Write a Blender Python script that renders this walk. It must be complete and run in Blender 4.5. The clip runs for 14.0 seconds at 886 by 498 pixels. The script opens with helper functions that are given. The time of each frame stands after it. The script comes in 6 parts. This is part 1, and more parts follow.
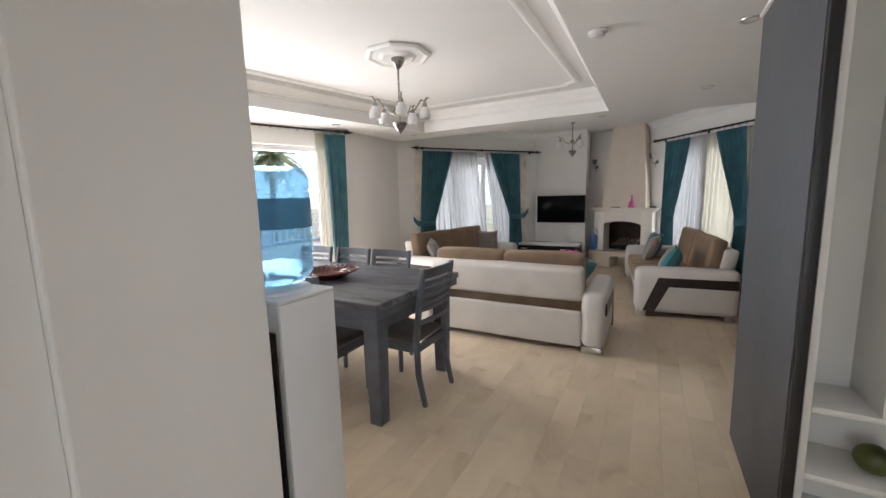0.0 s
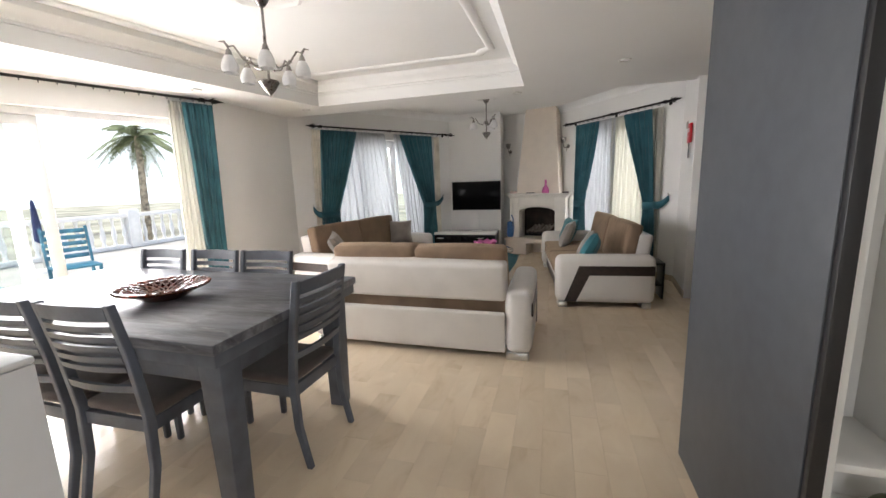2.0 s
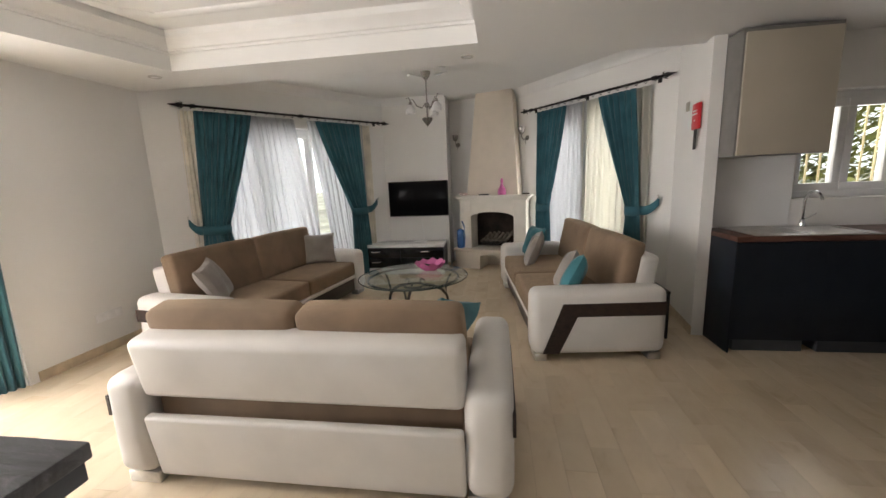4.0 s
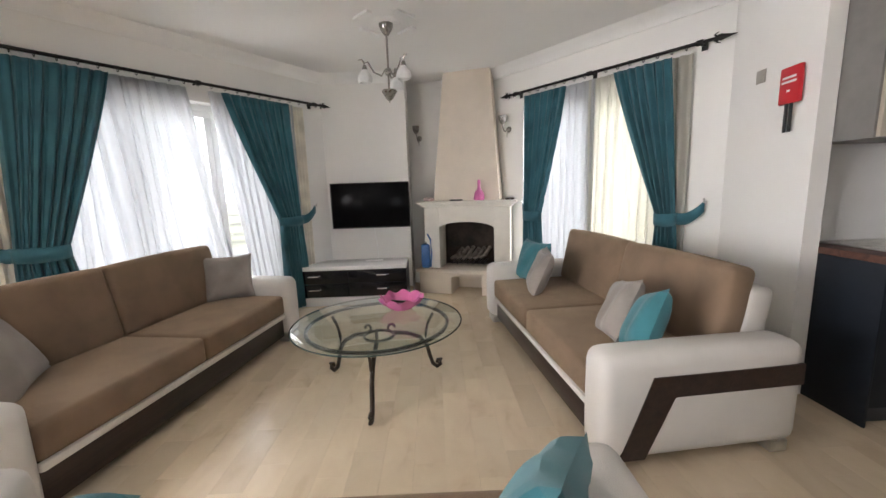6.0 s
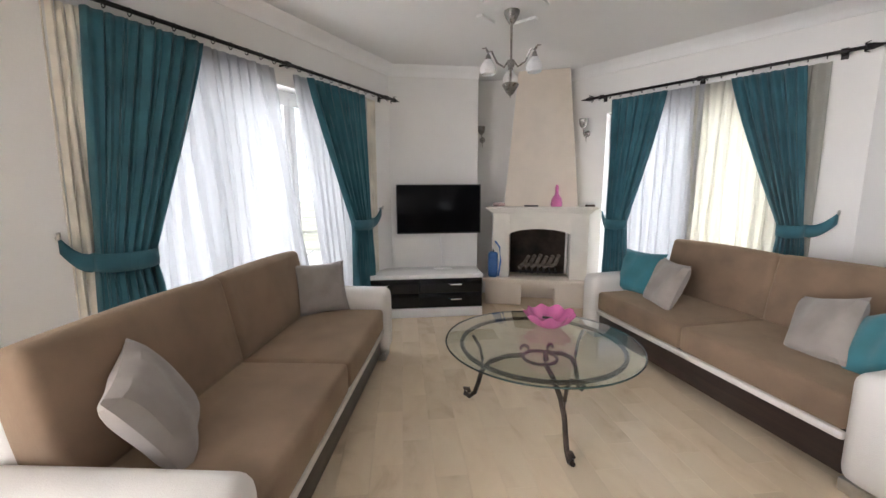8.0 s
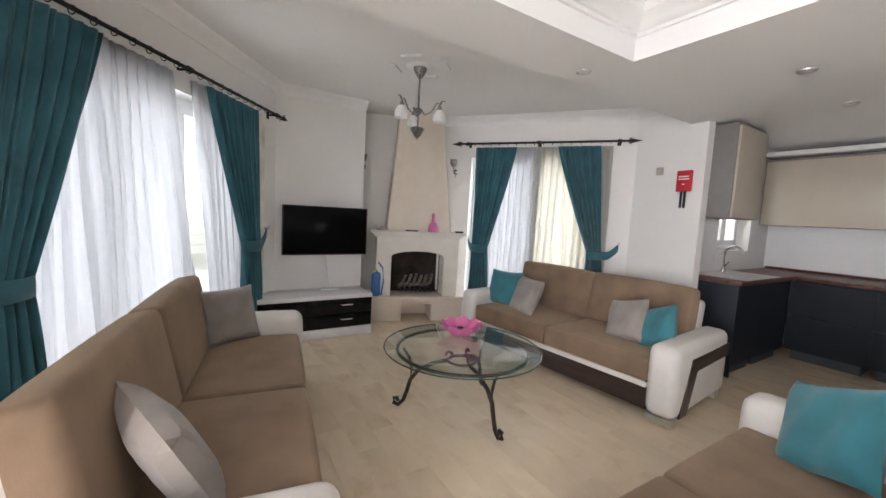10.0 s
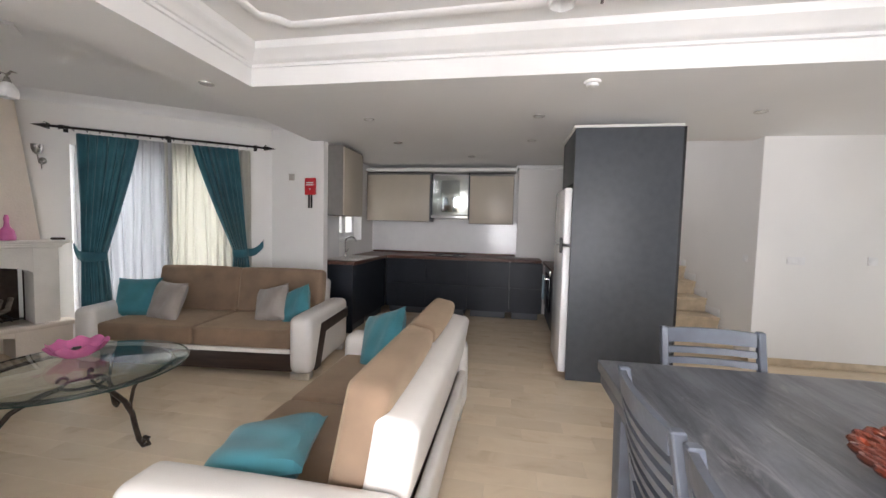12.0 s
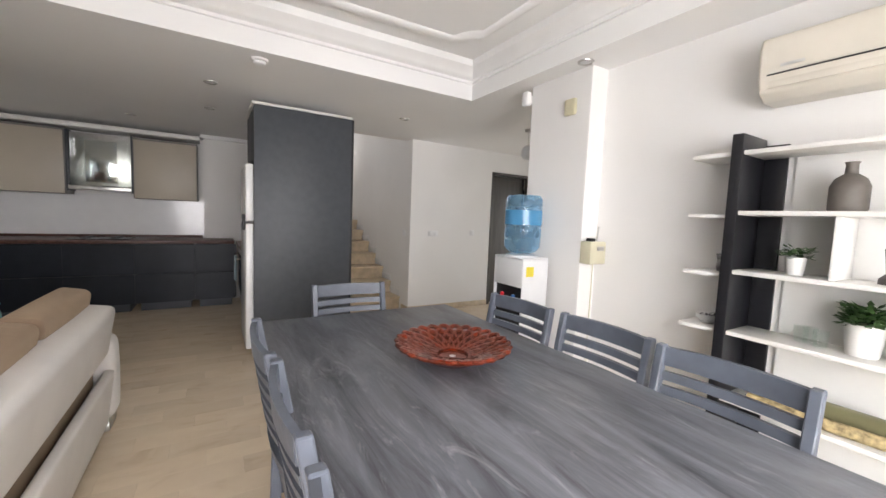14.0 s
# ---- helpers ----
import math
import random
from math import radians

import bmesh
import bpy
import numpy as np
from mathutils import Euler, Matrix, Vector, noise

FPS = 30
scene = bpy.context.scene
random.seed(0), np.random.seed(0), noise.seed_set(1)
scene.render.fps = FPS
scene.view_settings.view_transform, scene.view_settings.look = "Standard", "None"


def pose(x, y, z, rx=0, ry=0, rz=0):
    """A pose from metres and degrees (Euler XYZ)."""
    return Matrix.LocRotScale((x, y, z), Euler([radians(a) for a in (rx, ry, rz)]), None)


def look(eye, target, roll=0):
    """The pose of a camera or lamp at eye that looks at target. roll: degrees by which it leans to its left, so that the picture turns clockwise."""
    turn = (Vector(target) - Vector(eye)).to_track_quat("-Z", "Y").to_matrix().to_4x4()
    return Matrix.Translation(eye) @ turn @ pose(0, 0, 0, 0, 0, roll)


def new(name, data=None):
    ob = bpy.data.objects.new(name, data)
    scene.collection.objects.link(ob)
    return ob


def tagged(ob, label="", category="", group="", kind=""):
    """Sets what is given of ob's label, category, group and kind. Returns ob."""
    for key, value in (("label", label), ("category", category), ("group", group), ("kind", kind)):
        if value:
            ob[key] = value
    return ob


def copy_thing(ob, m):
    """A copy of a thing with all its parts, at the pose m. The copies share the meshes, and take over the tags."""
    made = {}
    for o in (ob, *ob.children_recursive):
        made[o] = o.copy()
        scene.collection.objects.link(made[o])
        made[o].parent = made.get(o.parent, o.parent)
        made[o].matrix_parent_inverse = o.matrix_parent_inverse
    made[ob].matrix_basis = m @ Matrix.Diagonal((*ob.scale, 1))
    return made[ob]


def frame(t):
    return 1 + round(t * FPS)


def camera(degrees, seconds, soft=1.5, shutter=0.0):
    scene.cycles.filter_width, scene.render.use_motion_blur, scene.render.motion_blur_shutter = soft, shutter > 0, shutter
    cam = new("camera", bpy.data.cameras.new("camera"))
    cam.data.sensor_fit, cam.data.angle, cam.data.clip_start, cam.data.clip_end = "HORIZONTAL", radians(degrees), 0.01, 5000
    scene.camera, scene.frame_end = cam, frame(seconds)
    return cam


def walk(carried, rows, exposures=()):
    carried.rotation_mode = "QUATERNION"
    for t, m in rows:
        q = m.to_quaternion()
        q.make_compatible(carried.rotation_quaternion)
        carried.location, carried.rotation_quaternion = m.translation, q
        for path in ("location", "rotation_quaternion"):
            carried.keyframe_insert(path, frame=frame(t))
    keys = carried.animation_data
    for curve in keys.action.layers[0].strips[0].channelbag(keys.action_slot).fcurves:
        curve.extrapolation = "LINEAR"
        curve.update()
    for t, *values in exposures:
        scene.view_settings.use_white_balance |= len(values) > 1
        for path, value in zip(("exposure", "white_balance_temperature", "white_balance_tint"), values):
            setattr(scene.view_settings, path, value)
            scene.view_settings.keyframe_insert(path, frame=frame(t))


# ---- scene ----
cam = camera(98.6, 14.0)
PATH = [
    (0, (0.039, 0.732, 1.394), (-0.906, 2.474, 1.128), -1.4),
    (0.5, (0.047, 0.761, 1.371), (-0.676, 2.603, 1.08), -2.1),
    (1, (0.003, 0.864, 1.359), (-0.584, 2.749, 1.037), -2.0),
    (1.5, (-0.037, 1.084, 1.368), (-0.586, 2.977, 1.029), -2.0),
    (2, (-0.113, 1.366, 1.351), (-0.665, 3.259, 1.016), -1.9),
    (2.5, (-0.235, 1.657, 1.361), (-0.797, 3.546, 1.024), -1.3),
    (3, (-0.298, 2.0, 1.367), (-0.869, 3.885, 1.021), -1.4),
    (3.5, (-0.309, 2.374, 1.391), (-0.877, 4.259, 1.036), -1.8),
    (4, (-0.299, 2.745, 1.393), (-0.59, 4.69, 1.034), -2.4),
    (6.5, (-1.017, 4.19, 1.288), (-0.981, 6.164, 0.97), -1.9),
    (7, (-1.326, 4.306, 1.292), (-1.289, 6.28, 0.971), -1.6),
    (9.5, (-2.56, 4.383, 1.333), (-1.738, 6.196, 1.142), 2.1),
    (10, (-2.673, 4.275, 1.359), (-1.616, 5.964, 1.181), 3.0),
    (10.5, (-2.797, 4.122, 1.373), (-1.516, 5.652, 1.233), 3.5),
    (11, (-2.875, 4.044, 1.383), (-1.288, 5.254, 1.257), 3.6),
    (11.5, (-2.963, 3.981, 1.373), (-1.103, 4.706, 1.252), 2.1),
    (12, (-3.026, 3.846, 1.362), (-1.058, 4.185, 1.245), 1.4),
    (12.5, (-3.119, 3.781, 1.378), (-1.125, 3.718, 1.248), 1.4),
    (13, (-3.189, 3.684, 1.36), (-1.239, 3.261, 1.228), 1.5),
    (13.5, (-3.241, 3.649, 1.355), (-1.39, 2.905, 1.208), 1.8),
    (14, (-3.266, 3.612, 1.33), (-1.561, 2.579, 1.166), 2.3),
]
walk(cam, [(t, look(eye, target, roll)) for t, eye, target, roll in PATH], [(0.0, 0.33, 6400, 12), (0.5, 0.46, 6450, 11), (1.0, 0.55, 6480, 11), (2.0, 0.59, 6500, 11), (3.0, 0.53, 6600, 12), (4.0, 0.54, 6850, 11), (6.5, 1.10, 6450, 12), (9.5, 0.87, 6350, 13), (11.0, 0.77, 6350, 13), (12.5, 0.39, 6400, 13), (14.0, 0.22, 6500, 12)])

# ---- world and light ----
world = bpy.data.worlds.new("sky")
scene.world = world
world.use_nodes = True
wn = world.node_tree
sky = wn.nodes.new("ShaderNodeTexSky")
sky.sky_type = 'NISHITA'
sky.sun_disc = False
sky.sun_elevation = radians(65)
sky.sun_rotation = radians(200)
wn.nodes["Background"].inputs[1].default_value = 0.15
wn.links.new(sky.outputs[0], wn.nodes["Background"].inputs[0])
sun_data = bpy.data.lights.new("sun", 'SUN')
sun_data.energy, sun_data.angle, sun_data.color = 3.6, radians(0.5), (1.0, 0.95, 0.87)
sun = new("sun", sun_data)
sun.matrix_world = look((0, 0, 20), (4.9, 7.9, 0))


def window_light(name, x, y, z, aim, w, h, power, color=(1.0, 0.97, 0.98)):
    """Area lamp for the daylight at one opening, seen or added."""
    d = bpy.data.lights.new(name, 'AREA')
    d.shape, d.size, d.size_y, d.energy, d.color = 'RECTANGLE', w, h, power, color
    ob = new(name, d)
    ob.matrix_world = look((x, y, z), aim)
    return ob


# the terrace wall turns away from the room south of this point
PIVOT = Vector((-3.78, 4.95, 0))
TERRACE = Matrix.Translation(PIVOT) @ Matrix.Rotation(radians(-24), 4, 'Z') @ Matrix.Translation(-PIVOT)


def turned(x, y, z=0.0):
    return tuple(TERRACE @ Vector((x, y, z)))


window_light("daylight_terrace", *turned(-4.35, 3.35, 1.15), (-1.7, 3.9, -0.7), 2.7, 2.0, 205)
window_light("daylight_bay_west", -3.42, 7.66, 1.15, (-2.6, 7.08, 1.0), 1.9, 1.95, 60)
window_light("daylight_bay_east", 1.14, 7.90, 1.15, (0.34, 7.30, 1.0), 1.45, 1.95, 50)
window_light("daylight_kitchen", 2.46, 6.60, 1.54, (2.46, 5.6, 1.2), 0.7, 0.8, 5)
# Hall fill lamp, added at a door that is not seen.
window_light("daylight_entrance", 0.22, -1.48, 1.1, (1.6, 1.0, 1.05), 1.1, 2.0, 12)
# Stair fill lamp, added at an unseen opening to brighten the steps.
window_light("daylight_stairs", 6.3, 1.87, 3.5, (3.0, 1.87, 1.6), 0.9, 1.2, 30)

# ---- materials ----
def mat(name, color, rough=0.5, metal=0.0, var=0.06, scale=6.0, bump=0.05, bscale=60.0, second=None, spec=0.5, coat=0.0):
    """A plain painted, stone, leather or metal surface with variation at two scales."""
    m = bpy.data.materials.new(name)
    m.use_nodes = True
    nt = m.node_tree
    p = nt.nodes["Principled BSDF"]
    p.inputs["Roughness"].default_value = rough
    p.inputs["Metallic"].default_value = metal
    p.inputs["Specular IOR Level"].default_value = spec
    p.inputs["Coat Weight"].default_value = coat
    co = nt.nodes.new("ShaderNodeTexCoord")
    n1 = nt.nodes.new("ShaderNodeTexNoise")
    n1.inputs["Scale"].default_value, n1.inputs["Detail"].default_value = scale, 5.0
    nt.links.new(co.outputs["Object"], n1.inputs["Vector"])
    ramp = nt.nodes.new("ShaderNodeMix")
    ramp.data_type = 'RGBA'
    dark = second or tuple(c * (1 - var * 2.2) for c in color)
    ramp.inputs["A"].default_value = (*dark, 1)
    ramp.inputs["B"].default_value = (*[min(1, c * (1 + var)) for c in color], 1)
    st = nt.nodes.new("ShaderNodeMapRange")
    st.inputs["From Min"].default_value, st.inputs["From Max"].default_value = 0.3, 0.62
    nt.links.new(n1.outputs["Fac"], st.inputs["Value"])
    nt.links.new(st.outputs["Result"], ramp.inputs["Factor"])
    nt.links.new(ramp.outputs["Result"], p.inputs["Base Color"])
    if bump > 0:
        n2 = nt.nodes.new("ShaderNodeTexNoise")
        n2.inputs["Scale"].default_value, n2.inputs["Detail"].default_value = bscale, 6.0
        nt.links.new(co.outputs["Object"], n2.inputs["Vector"])
        b = nt.nodes.new("ShaderNodeBump")
        b.inputs["Strength"].default_value, b.inputs["Distance"].default_value = bump, 0.01
        nt.links.new(n2.outputs["Fac"], b.inputs["Height"])
        nt.links.new(b.outputs["Normal"], p.inputs["Normal"])
        rr = nt.nodes.new("ShaderNodeMapRange")
        rr.inputs["To Min"].default_value, rr.inputs["To Max"].default_value = rough * 0.85, min(1, rough * 1.15)
        nt.links.new(n2.outputs["Fac"], rr.inputs["Value"])
        nt.links.new(rr.outputs["Result"], p.inputs["Roughness"])
    return m


def node(nt, kind, **values):
    n = nt.nodes.new(kind)
    for k, v in values.items():
        n.inputs[k].default_value = v
    return n


def wood(name, light, dark, rough=0.45, stretch=(1.2, 14, 14), bump=0.12, scale=1.6):
    """Grain drawn out along one axis of the thing."""
    m = bpy.data.materials.new(name)
    m.use_nodes = True
    nt = m.node_tree
    p = nt.nodes["Principled BSDF"]
    p.inputs["Roughness"].default_value = rough
    co = nt.nodes.new("ShaderNodeTexCoord")
    mp = nt.nodes.new("ShaderNodeMapping")
    mp.inputs["Scale"].default_value = stretch
    nt.links.new(co.outputs["Object"], mp.inputs["Vector"])
    n1 = node(nt, "ShaderNodeTexNoise", Scale=scale, Detail=9.0, Roughness=0.68, Distortion=0.7)
    nt.links.new(mp.outputs[0], n1.inputs["Vector"])
    r = nt.nodes.new("ShaderNodeValToRGB")
    r.color_ramp.elements[0].position, r.color_ramp.elements[1].position = 0.34, 0.68
    r.color_ramp.elements[0].color, r.color_ramp.elements[1].color = (*dark, 1), (*light, 1)
    nt.links.new(n1.outputs["Fac"], r.inputs[0])
    nt.links.new(r.outputs[0], p.inputs["Base Color"])
    b = node(nt, "ShaderNodeBump", Strength=bump, Distance=0.01)
    nt.links.new(n1.outputs["Fac"], b.inputs["Height"])
    nt.links.new(b.outputs["Normal"], p.inputs["Normal"])
    return m


def scuff(m, color, stretch, scale):
    """Worn pale patches over a wood grain."""
    nt = m.node_tree
    p = nt.nodes["Principled BSDF"]
    under = p.inputs["Base Color"].links[0].from_socket
    co = nt.nodes.new("ShaderNodeTexCoord")
    mp = nt.nodes.new("ShaderNodeMapping")
    mp.inputs["Scale"].default_value = stretch
    nt.links.new(co.outputs["Object"], mp.inputs["Vector"])
    n1 = node(nt, "ShaderNodeTexNoise", Scale=scale, Detail=8.0, Roughness=0.75, Distortion=1.6)
    nt.links.new(mp.outputs[0], n1.inputs["Vector"])
    mr = nt.nodes.new("ShaderNodeMapRange")
    mr.inputs["From Min"].default_value, mr.inputs["From Max"].default_value = 0.55, 0.74
    mr.inputs["To Max"].default_value = 0.75
    nt.links.new(n1.outputs["Fac"], mr.inputs["Value"])
    mx = nt.nodes.new("ShaderNodeMix")
    mx.data_type = 'RGBA'
    mx.inputs["B"].default_value = (*color, 1)
    nt.links.new(mr.outputs[0], mx.inputs["Factor"])
    nt.links.new(under, mx.inputs["A"])
    nt.links.new(mx.outputs["Result"], p.inputs["Base Color"])


def tile_mat(name, per_object):
    """Honed beige travertine; each tile has its own tone and veins."""
    m = bpy.data.materials.new(name)
    m.use_nodes = True
    nt = m.node_tree
    p = nt.nodes["Principled BSDF"]
    if per_object:
        src = nt.nodes.new("ShaderNodeObjectInfo").outputs["Random"]
    else:
        src = nt.nodes.new("ShaderNodeNewGeometry").outputs["Random Per Island"]
    geo = nt.nodes.new("ShaderNodeNewGeometry")
    mp = nt.nodes.new("ShaderNodeMapping")
    mp.inputs["Scale"].default_value = (4.5, 2.4, 3)
    off = nt.nodes.new("ShaderNodeCombineXYZ")
    mul = nt.nodes.new("ShaderNodeMath")
    mul.operation = 'MULTIPLY'
    mul.inputs[1].default_value = 37.0
    nt.links.new(src, mul.inputs[0])
    nt.links.new(mul.outputs[0], off.inputs[2])
    nt.links.new(off.outputs[0], mp.inputs["Location"])
    nt.links.new(geo.outputs["Position"], mp.inputs["Vector"])
    vein = node(nt, "ShaderNodeTexNoise", Scale=1.1, Detail=5.0, Roughness=0.55, Distortion=0.7)
    nt.links.new(mp.outputs[0], vein.inputs["Vector"])
    r = nt.nodes.new("ShaderNodeValToRGB")
    e = r.color_ramp.elements
    e[0].position, e[0].color = 0.30, (0.63, 0.50, 0.35, 1)
    e[1].position, e[1].color = 0.62, (0.75, 0.625, 0.46, 1)
    mid = e.new(0.42)
    mid.color = (0.71, 0.58, 0.42, 1)
    nt.links.new(vein.outputs["Fac"], r.inputs[0])
    tone = nt.nodes.new("ShaderNodeMapRange")
    tone.inputs["To Min"].default_value, tone.inputs["To Max"].default_value = 0.925, 1.035
    nt.links.new(src, tone.inputs["Value"])
    hsv = nt.nodes.new("ShaderNodeHueSaturation")
    nt.links.new(r.outputs[0], hsv.inputs["Color"])
    nt.links.new(tone.outputs[0], hsv.inputs["Value"])
    nt.links.new(hsv.outputs[0], p.inputs["Base Color"])
    fine = node(nt, "ShaderNodeTexNoise", Scale=45.0, Detail=5.0)
    nt.links.new(geo.outputs["Position"], fine.inputs["Vector"])
    ro = nt.nodes.new("ShaderNodeMapRange")
    ro.inputs["To Min"].default_value, ro.inputs["To Max"].default_value = 0.15, 0.30
    nt.links.new(fine.outputs["Fac"], ro.inputs["Value"])
    nt.links.new(ro.outputs[0], p.inputs["Roughness"])
    b = node(nt, "ShaderNodeBump", Strength=0.04, Distance=0.004)
    nt.links.new(fine.outputs["Fac"], b.inputs["Height"])
    nt.links.new(b.outputs["Normal"], p.inputs["Normal"])
    return m


def fabric(name, color, rough=0.9, weave=420.0, bump=0.25, sheen=0.25):
    m = mat(name, color, rough, var=0.10, scale=5.0, bump=bump, bscale=weave)
    m.node_tree.nodes["Principled BSDF"].inputs["Sheen Weight"].default_value = sheen
    return m


def sheer_mat(name, color, clear):
    m = bpy.data.materials.new(name)
    m.use_nodes = True
    nt = m.node_tree
    nt.nodes.remove(nt.nodes["Principled BSDF"])
    out = nt.nodes["Material Output"]
    tr = node(nt, "ShaderNodeBsdfTransparent", Color=(1, 1, 1, 1))
    tl = node(nt, "ShaderNodeBsdfTranslucent", Color=(*color, 1))
    df = node(nt, "ShaderNodeBsdfDiffuse", Color=(*color, 1))
    m1 = node(nt, "ShaderNodeMixShader", Fac=0.5)
    nt.links.new(tl.outputs[0], m1.inputs[1])
    nt.links.new(df.outputs[0], m1.inputs[2])
    m2 = nt.nodes.new("ShaderNodeMixShader")
    co = nt.nodes.new("ShaderNodeTexCoord")
    n1 = node(nt, "ShaderNodeTexNoise", Scale=900.0, Detail=2.0)
    nt.links.new(co.outputs["Object"], n1.inputs["Vector"])
    mr = nt.nodes.new("ShaderNodeMapRange")
    mr.inputs["To Min"].default_value, mr.inputs["To Max"].default_value = 1 - clear - 0.12, 1 - clear + 0.12
    nt.links.new(n1.outputs["Fac"], mr.inputs["Value"])
    nt.links.new(mr.outputs[0], m2.inputs[0])
    nt.links.new(tr.outputs[0], m2.inputs[1])
    nt.links.new(m1.outputs[0], m2.inputs[2])
    nt.links.new(m2.outputs[0], out.inputs[0])
    return m


def glass_mat(name, color=(1, 1, 1), rough=0.0, ior=1.45, clear=0.0):
    m = bpy.data.materials.new(name)
    m.use_nodes = True
    nt = m.node_tree
    p = nt.nodes["Principled BSDF"]
    p.inputs["Base Color"].default_value = (*color, 1)
    p.inputs["Transmission Weight"].default_value = 1.0
    p.inputs["Roughness"].default_value = rough
    p.inputs["IOR"].default_value = ior
    if clear:
        tr = node(nt, "ShaderNodeBsdfTransparent", Color=(*color, 1))
        gl = node(nt, "ShaderNodeBsdfGlossy", Color=(1, 1, 1, 1), Roughness=0.02)
        lw = node(nt, "ShaderNodeLayerWeight", Blend=0.5)
        po = nt.nodes.new("ShaderNodeMath")
        po.operation = 'POWER'
        po.inputs[1].default_value = 3.5
        nt.links.new(lw.outputs["Facing"], po.inputs[0])
        fr = nt.nodes.new("ShaderNodeMapRange")
        fr.inputs["To Min"].default_value, fr.inputs["To Max"].default_value = 0.03 * clear, 0.55 * clear
        nt.links.new(po.outputs[0], fr.inputs["Value"])
        mx = nt.nodes.new("ShaderNodeMixShader")
        nt.links.new(fr.outputs[0], mx.inputs[0])
        nt.links.new(tr.outputs[0], mx.inputs[1])
        nt.links.new(gl.outputs[0], mx.inputs[2])
        nt.links.new(mx.outputs[0], nt.nodes["Material Output"].inputs[0])
    return m


def bottle_mat(name, color):
    """Tinted, slightly cloudy water-filled plastic."""
    m = glass_mat(name, color, clear=1.4)
    nt = m.node_tree
    clear = nt.nodes["Material Output"].inputs[0].links[0].from_socket
    tl = node(nt, "ShaderNodeBsdfTranslucent", Color=(*color, 1))
    df = node(nt, "ShaderNodeBsdfDiffuse", Color=(*color, 1))
    m1 = node(nt, "ShaderNodeMixShader", Fac=0.45)
    nt.links.new(tl.outputs[0], m1.inputs[1])
    nt.links.new(df.outputs[0], m1.inputs[2])
    geo = nt.nodes.new("ShaderNodeTexCoord")
    n1 = node(nt, "ShaderNodeTexNoise", Scale=9.0, Detail=3.0)
    nt.links.new(geo.outputs["Object"], n1.inputs["Vector"])
    mr = nt.nodes.new("ShaderNodeMapRange")
    mr.inputs["To Min"].default_value, mr.inputs["To Max"].default_value = 0.08, 0.4
    nt.links.new(n1.outputs["Fac"], mr.inputs["Value"])
    m2 = nt.nodes.new("ShaderNodeMixShader")
    nt.links.new(mr.outputs[0], m2.inputs[0])
    nt.links.new(clear, m2.inputs[1])
    nt.links.new(m1.outputs[0], m2.inputs[2])
    nt.links.new(m2.outputs[0], nt.nodes["Material Output"].inputs[0])
    return m


WALL = mat("wall_paint", (0.83, 0.82, 0.80), 0.75, var=0.015, scale=1.3, bump=0.06, bscale=90)
CEIL = mat("ceiling_paint", (0.84, 0.84, 0.83), 0.8, var=0.012, scale=1.0, bump=0.03, bscale=70)
PLASTER = mat("moulding_paint", (0.84, 0.84, 0.83), 0.6, var=0.012, bump=0.03)
TILE_A = tile_mat("travertine_tile", True)
TILE_B = tile_mat("travertine_tile_joined", False)
GROUT = mat("grout", (0.70, 0.58, 0.43), 0.9, var=0.08, bump=0.2)
SKIRT = mat("travertine_skirting", (0.56, 0.45, 0.31), 0.4, var=0.09, scale=9)
LEATHER = mat("cream_leatherette", (0.70, 0.67, 0.635), 0.42, var=0.03, scale=4, bump=0.22, bscale=260)
BROWN = fabric("brown_chenille", (0.215, 0.145, 0.095), bump=0.3, sheen=0.45)
BROWN.node_tree.nodes["Principled BSDF"].inputs["Sheen Tint"].default_value = (0.75, 0.6, 0.42, 1)
INLAY = wood("dark_wenge_inlay", (0.045, 0.026, 0.02), (0.016, 0.01, 0.009), 0.3)
METAL = mat("brushed_steel", (0.62, 0.61, 0.59), 0.3, 1.0, var=0.05, scale=30)
PEWTER = mat("pewter", (0.30, 0.285, 0.27), 0.28, 1.0, var=0.1, scale=30)
CHROME = mat("chrome", (0.75, 0.75, 0.76), 0.1, 1.0, var=0.03)
IRON = mat("black_iron", (0.022, 0.02, 0.02), 0.42, 0.6, var=0.2, scale=20, bump=0.3, bscale=120)
BRONZE = mat("bronzed_iron", (0.06, 0.045, 0.035), 0.38, 0.7, var=0.25, scale=18, bump=0.3, bscale=100)
TEAL = fabric("teal_curtain_cloth", (0.034, 0.130, 0.165), weave=500, bump=0.2, sheen=0.15)
TEAL_C = fabric("teal_cushion_cloth", (0.038, 0.18, 0.215), weave=380)
GREY_C = fabric("grey_cushion_cloth", (0.30, 0.265, 0.24), weave=380)
SHEER = sheer_mat("white_sheer", (0.58, 0.59, 0.61), 0.10)
CREAM = sheer_mat("cream_sheer", (0.63, 0.62, 0.565), 0.09)
LINING = fabric("cream_lining_cloth", (0.80, 0.75, 0.65), weave=500, bump=0.15, sheen=0.1)
GLASS = glass_mat("window_glass", (0.98, 1.0, 0.99), clear=1.0)
TABLE_GLASS = glass_mat("table_glass", (0.94, 0.98, 0.965), clear=1.0, ior=1.6)
GLASS_EDGE = mat("dark_glass_edge", (0.03, 0.055, 0.048), 0.12, var=0.1, bump=0.0)
PVC = mat("white_pvc", (0.80, 0.80, 0.80), 0.35, var=0.02, bump=0.02)
TABLE = wood("grey_washed_wood", (0.205, 0.215, 0.24), (0.05, 0.052, 0.062), 0.34, (1.0, 7, 7), 0.3, 1.7)
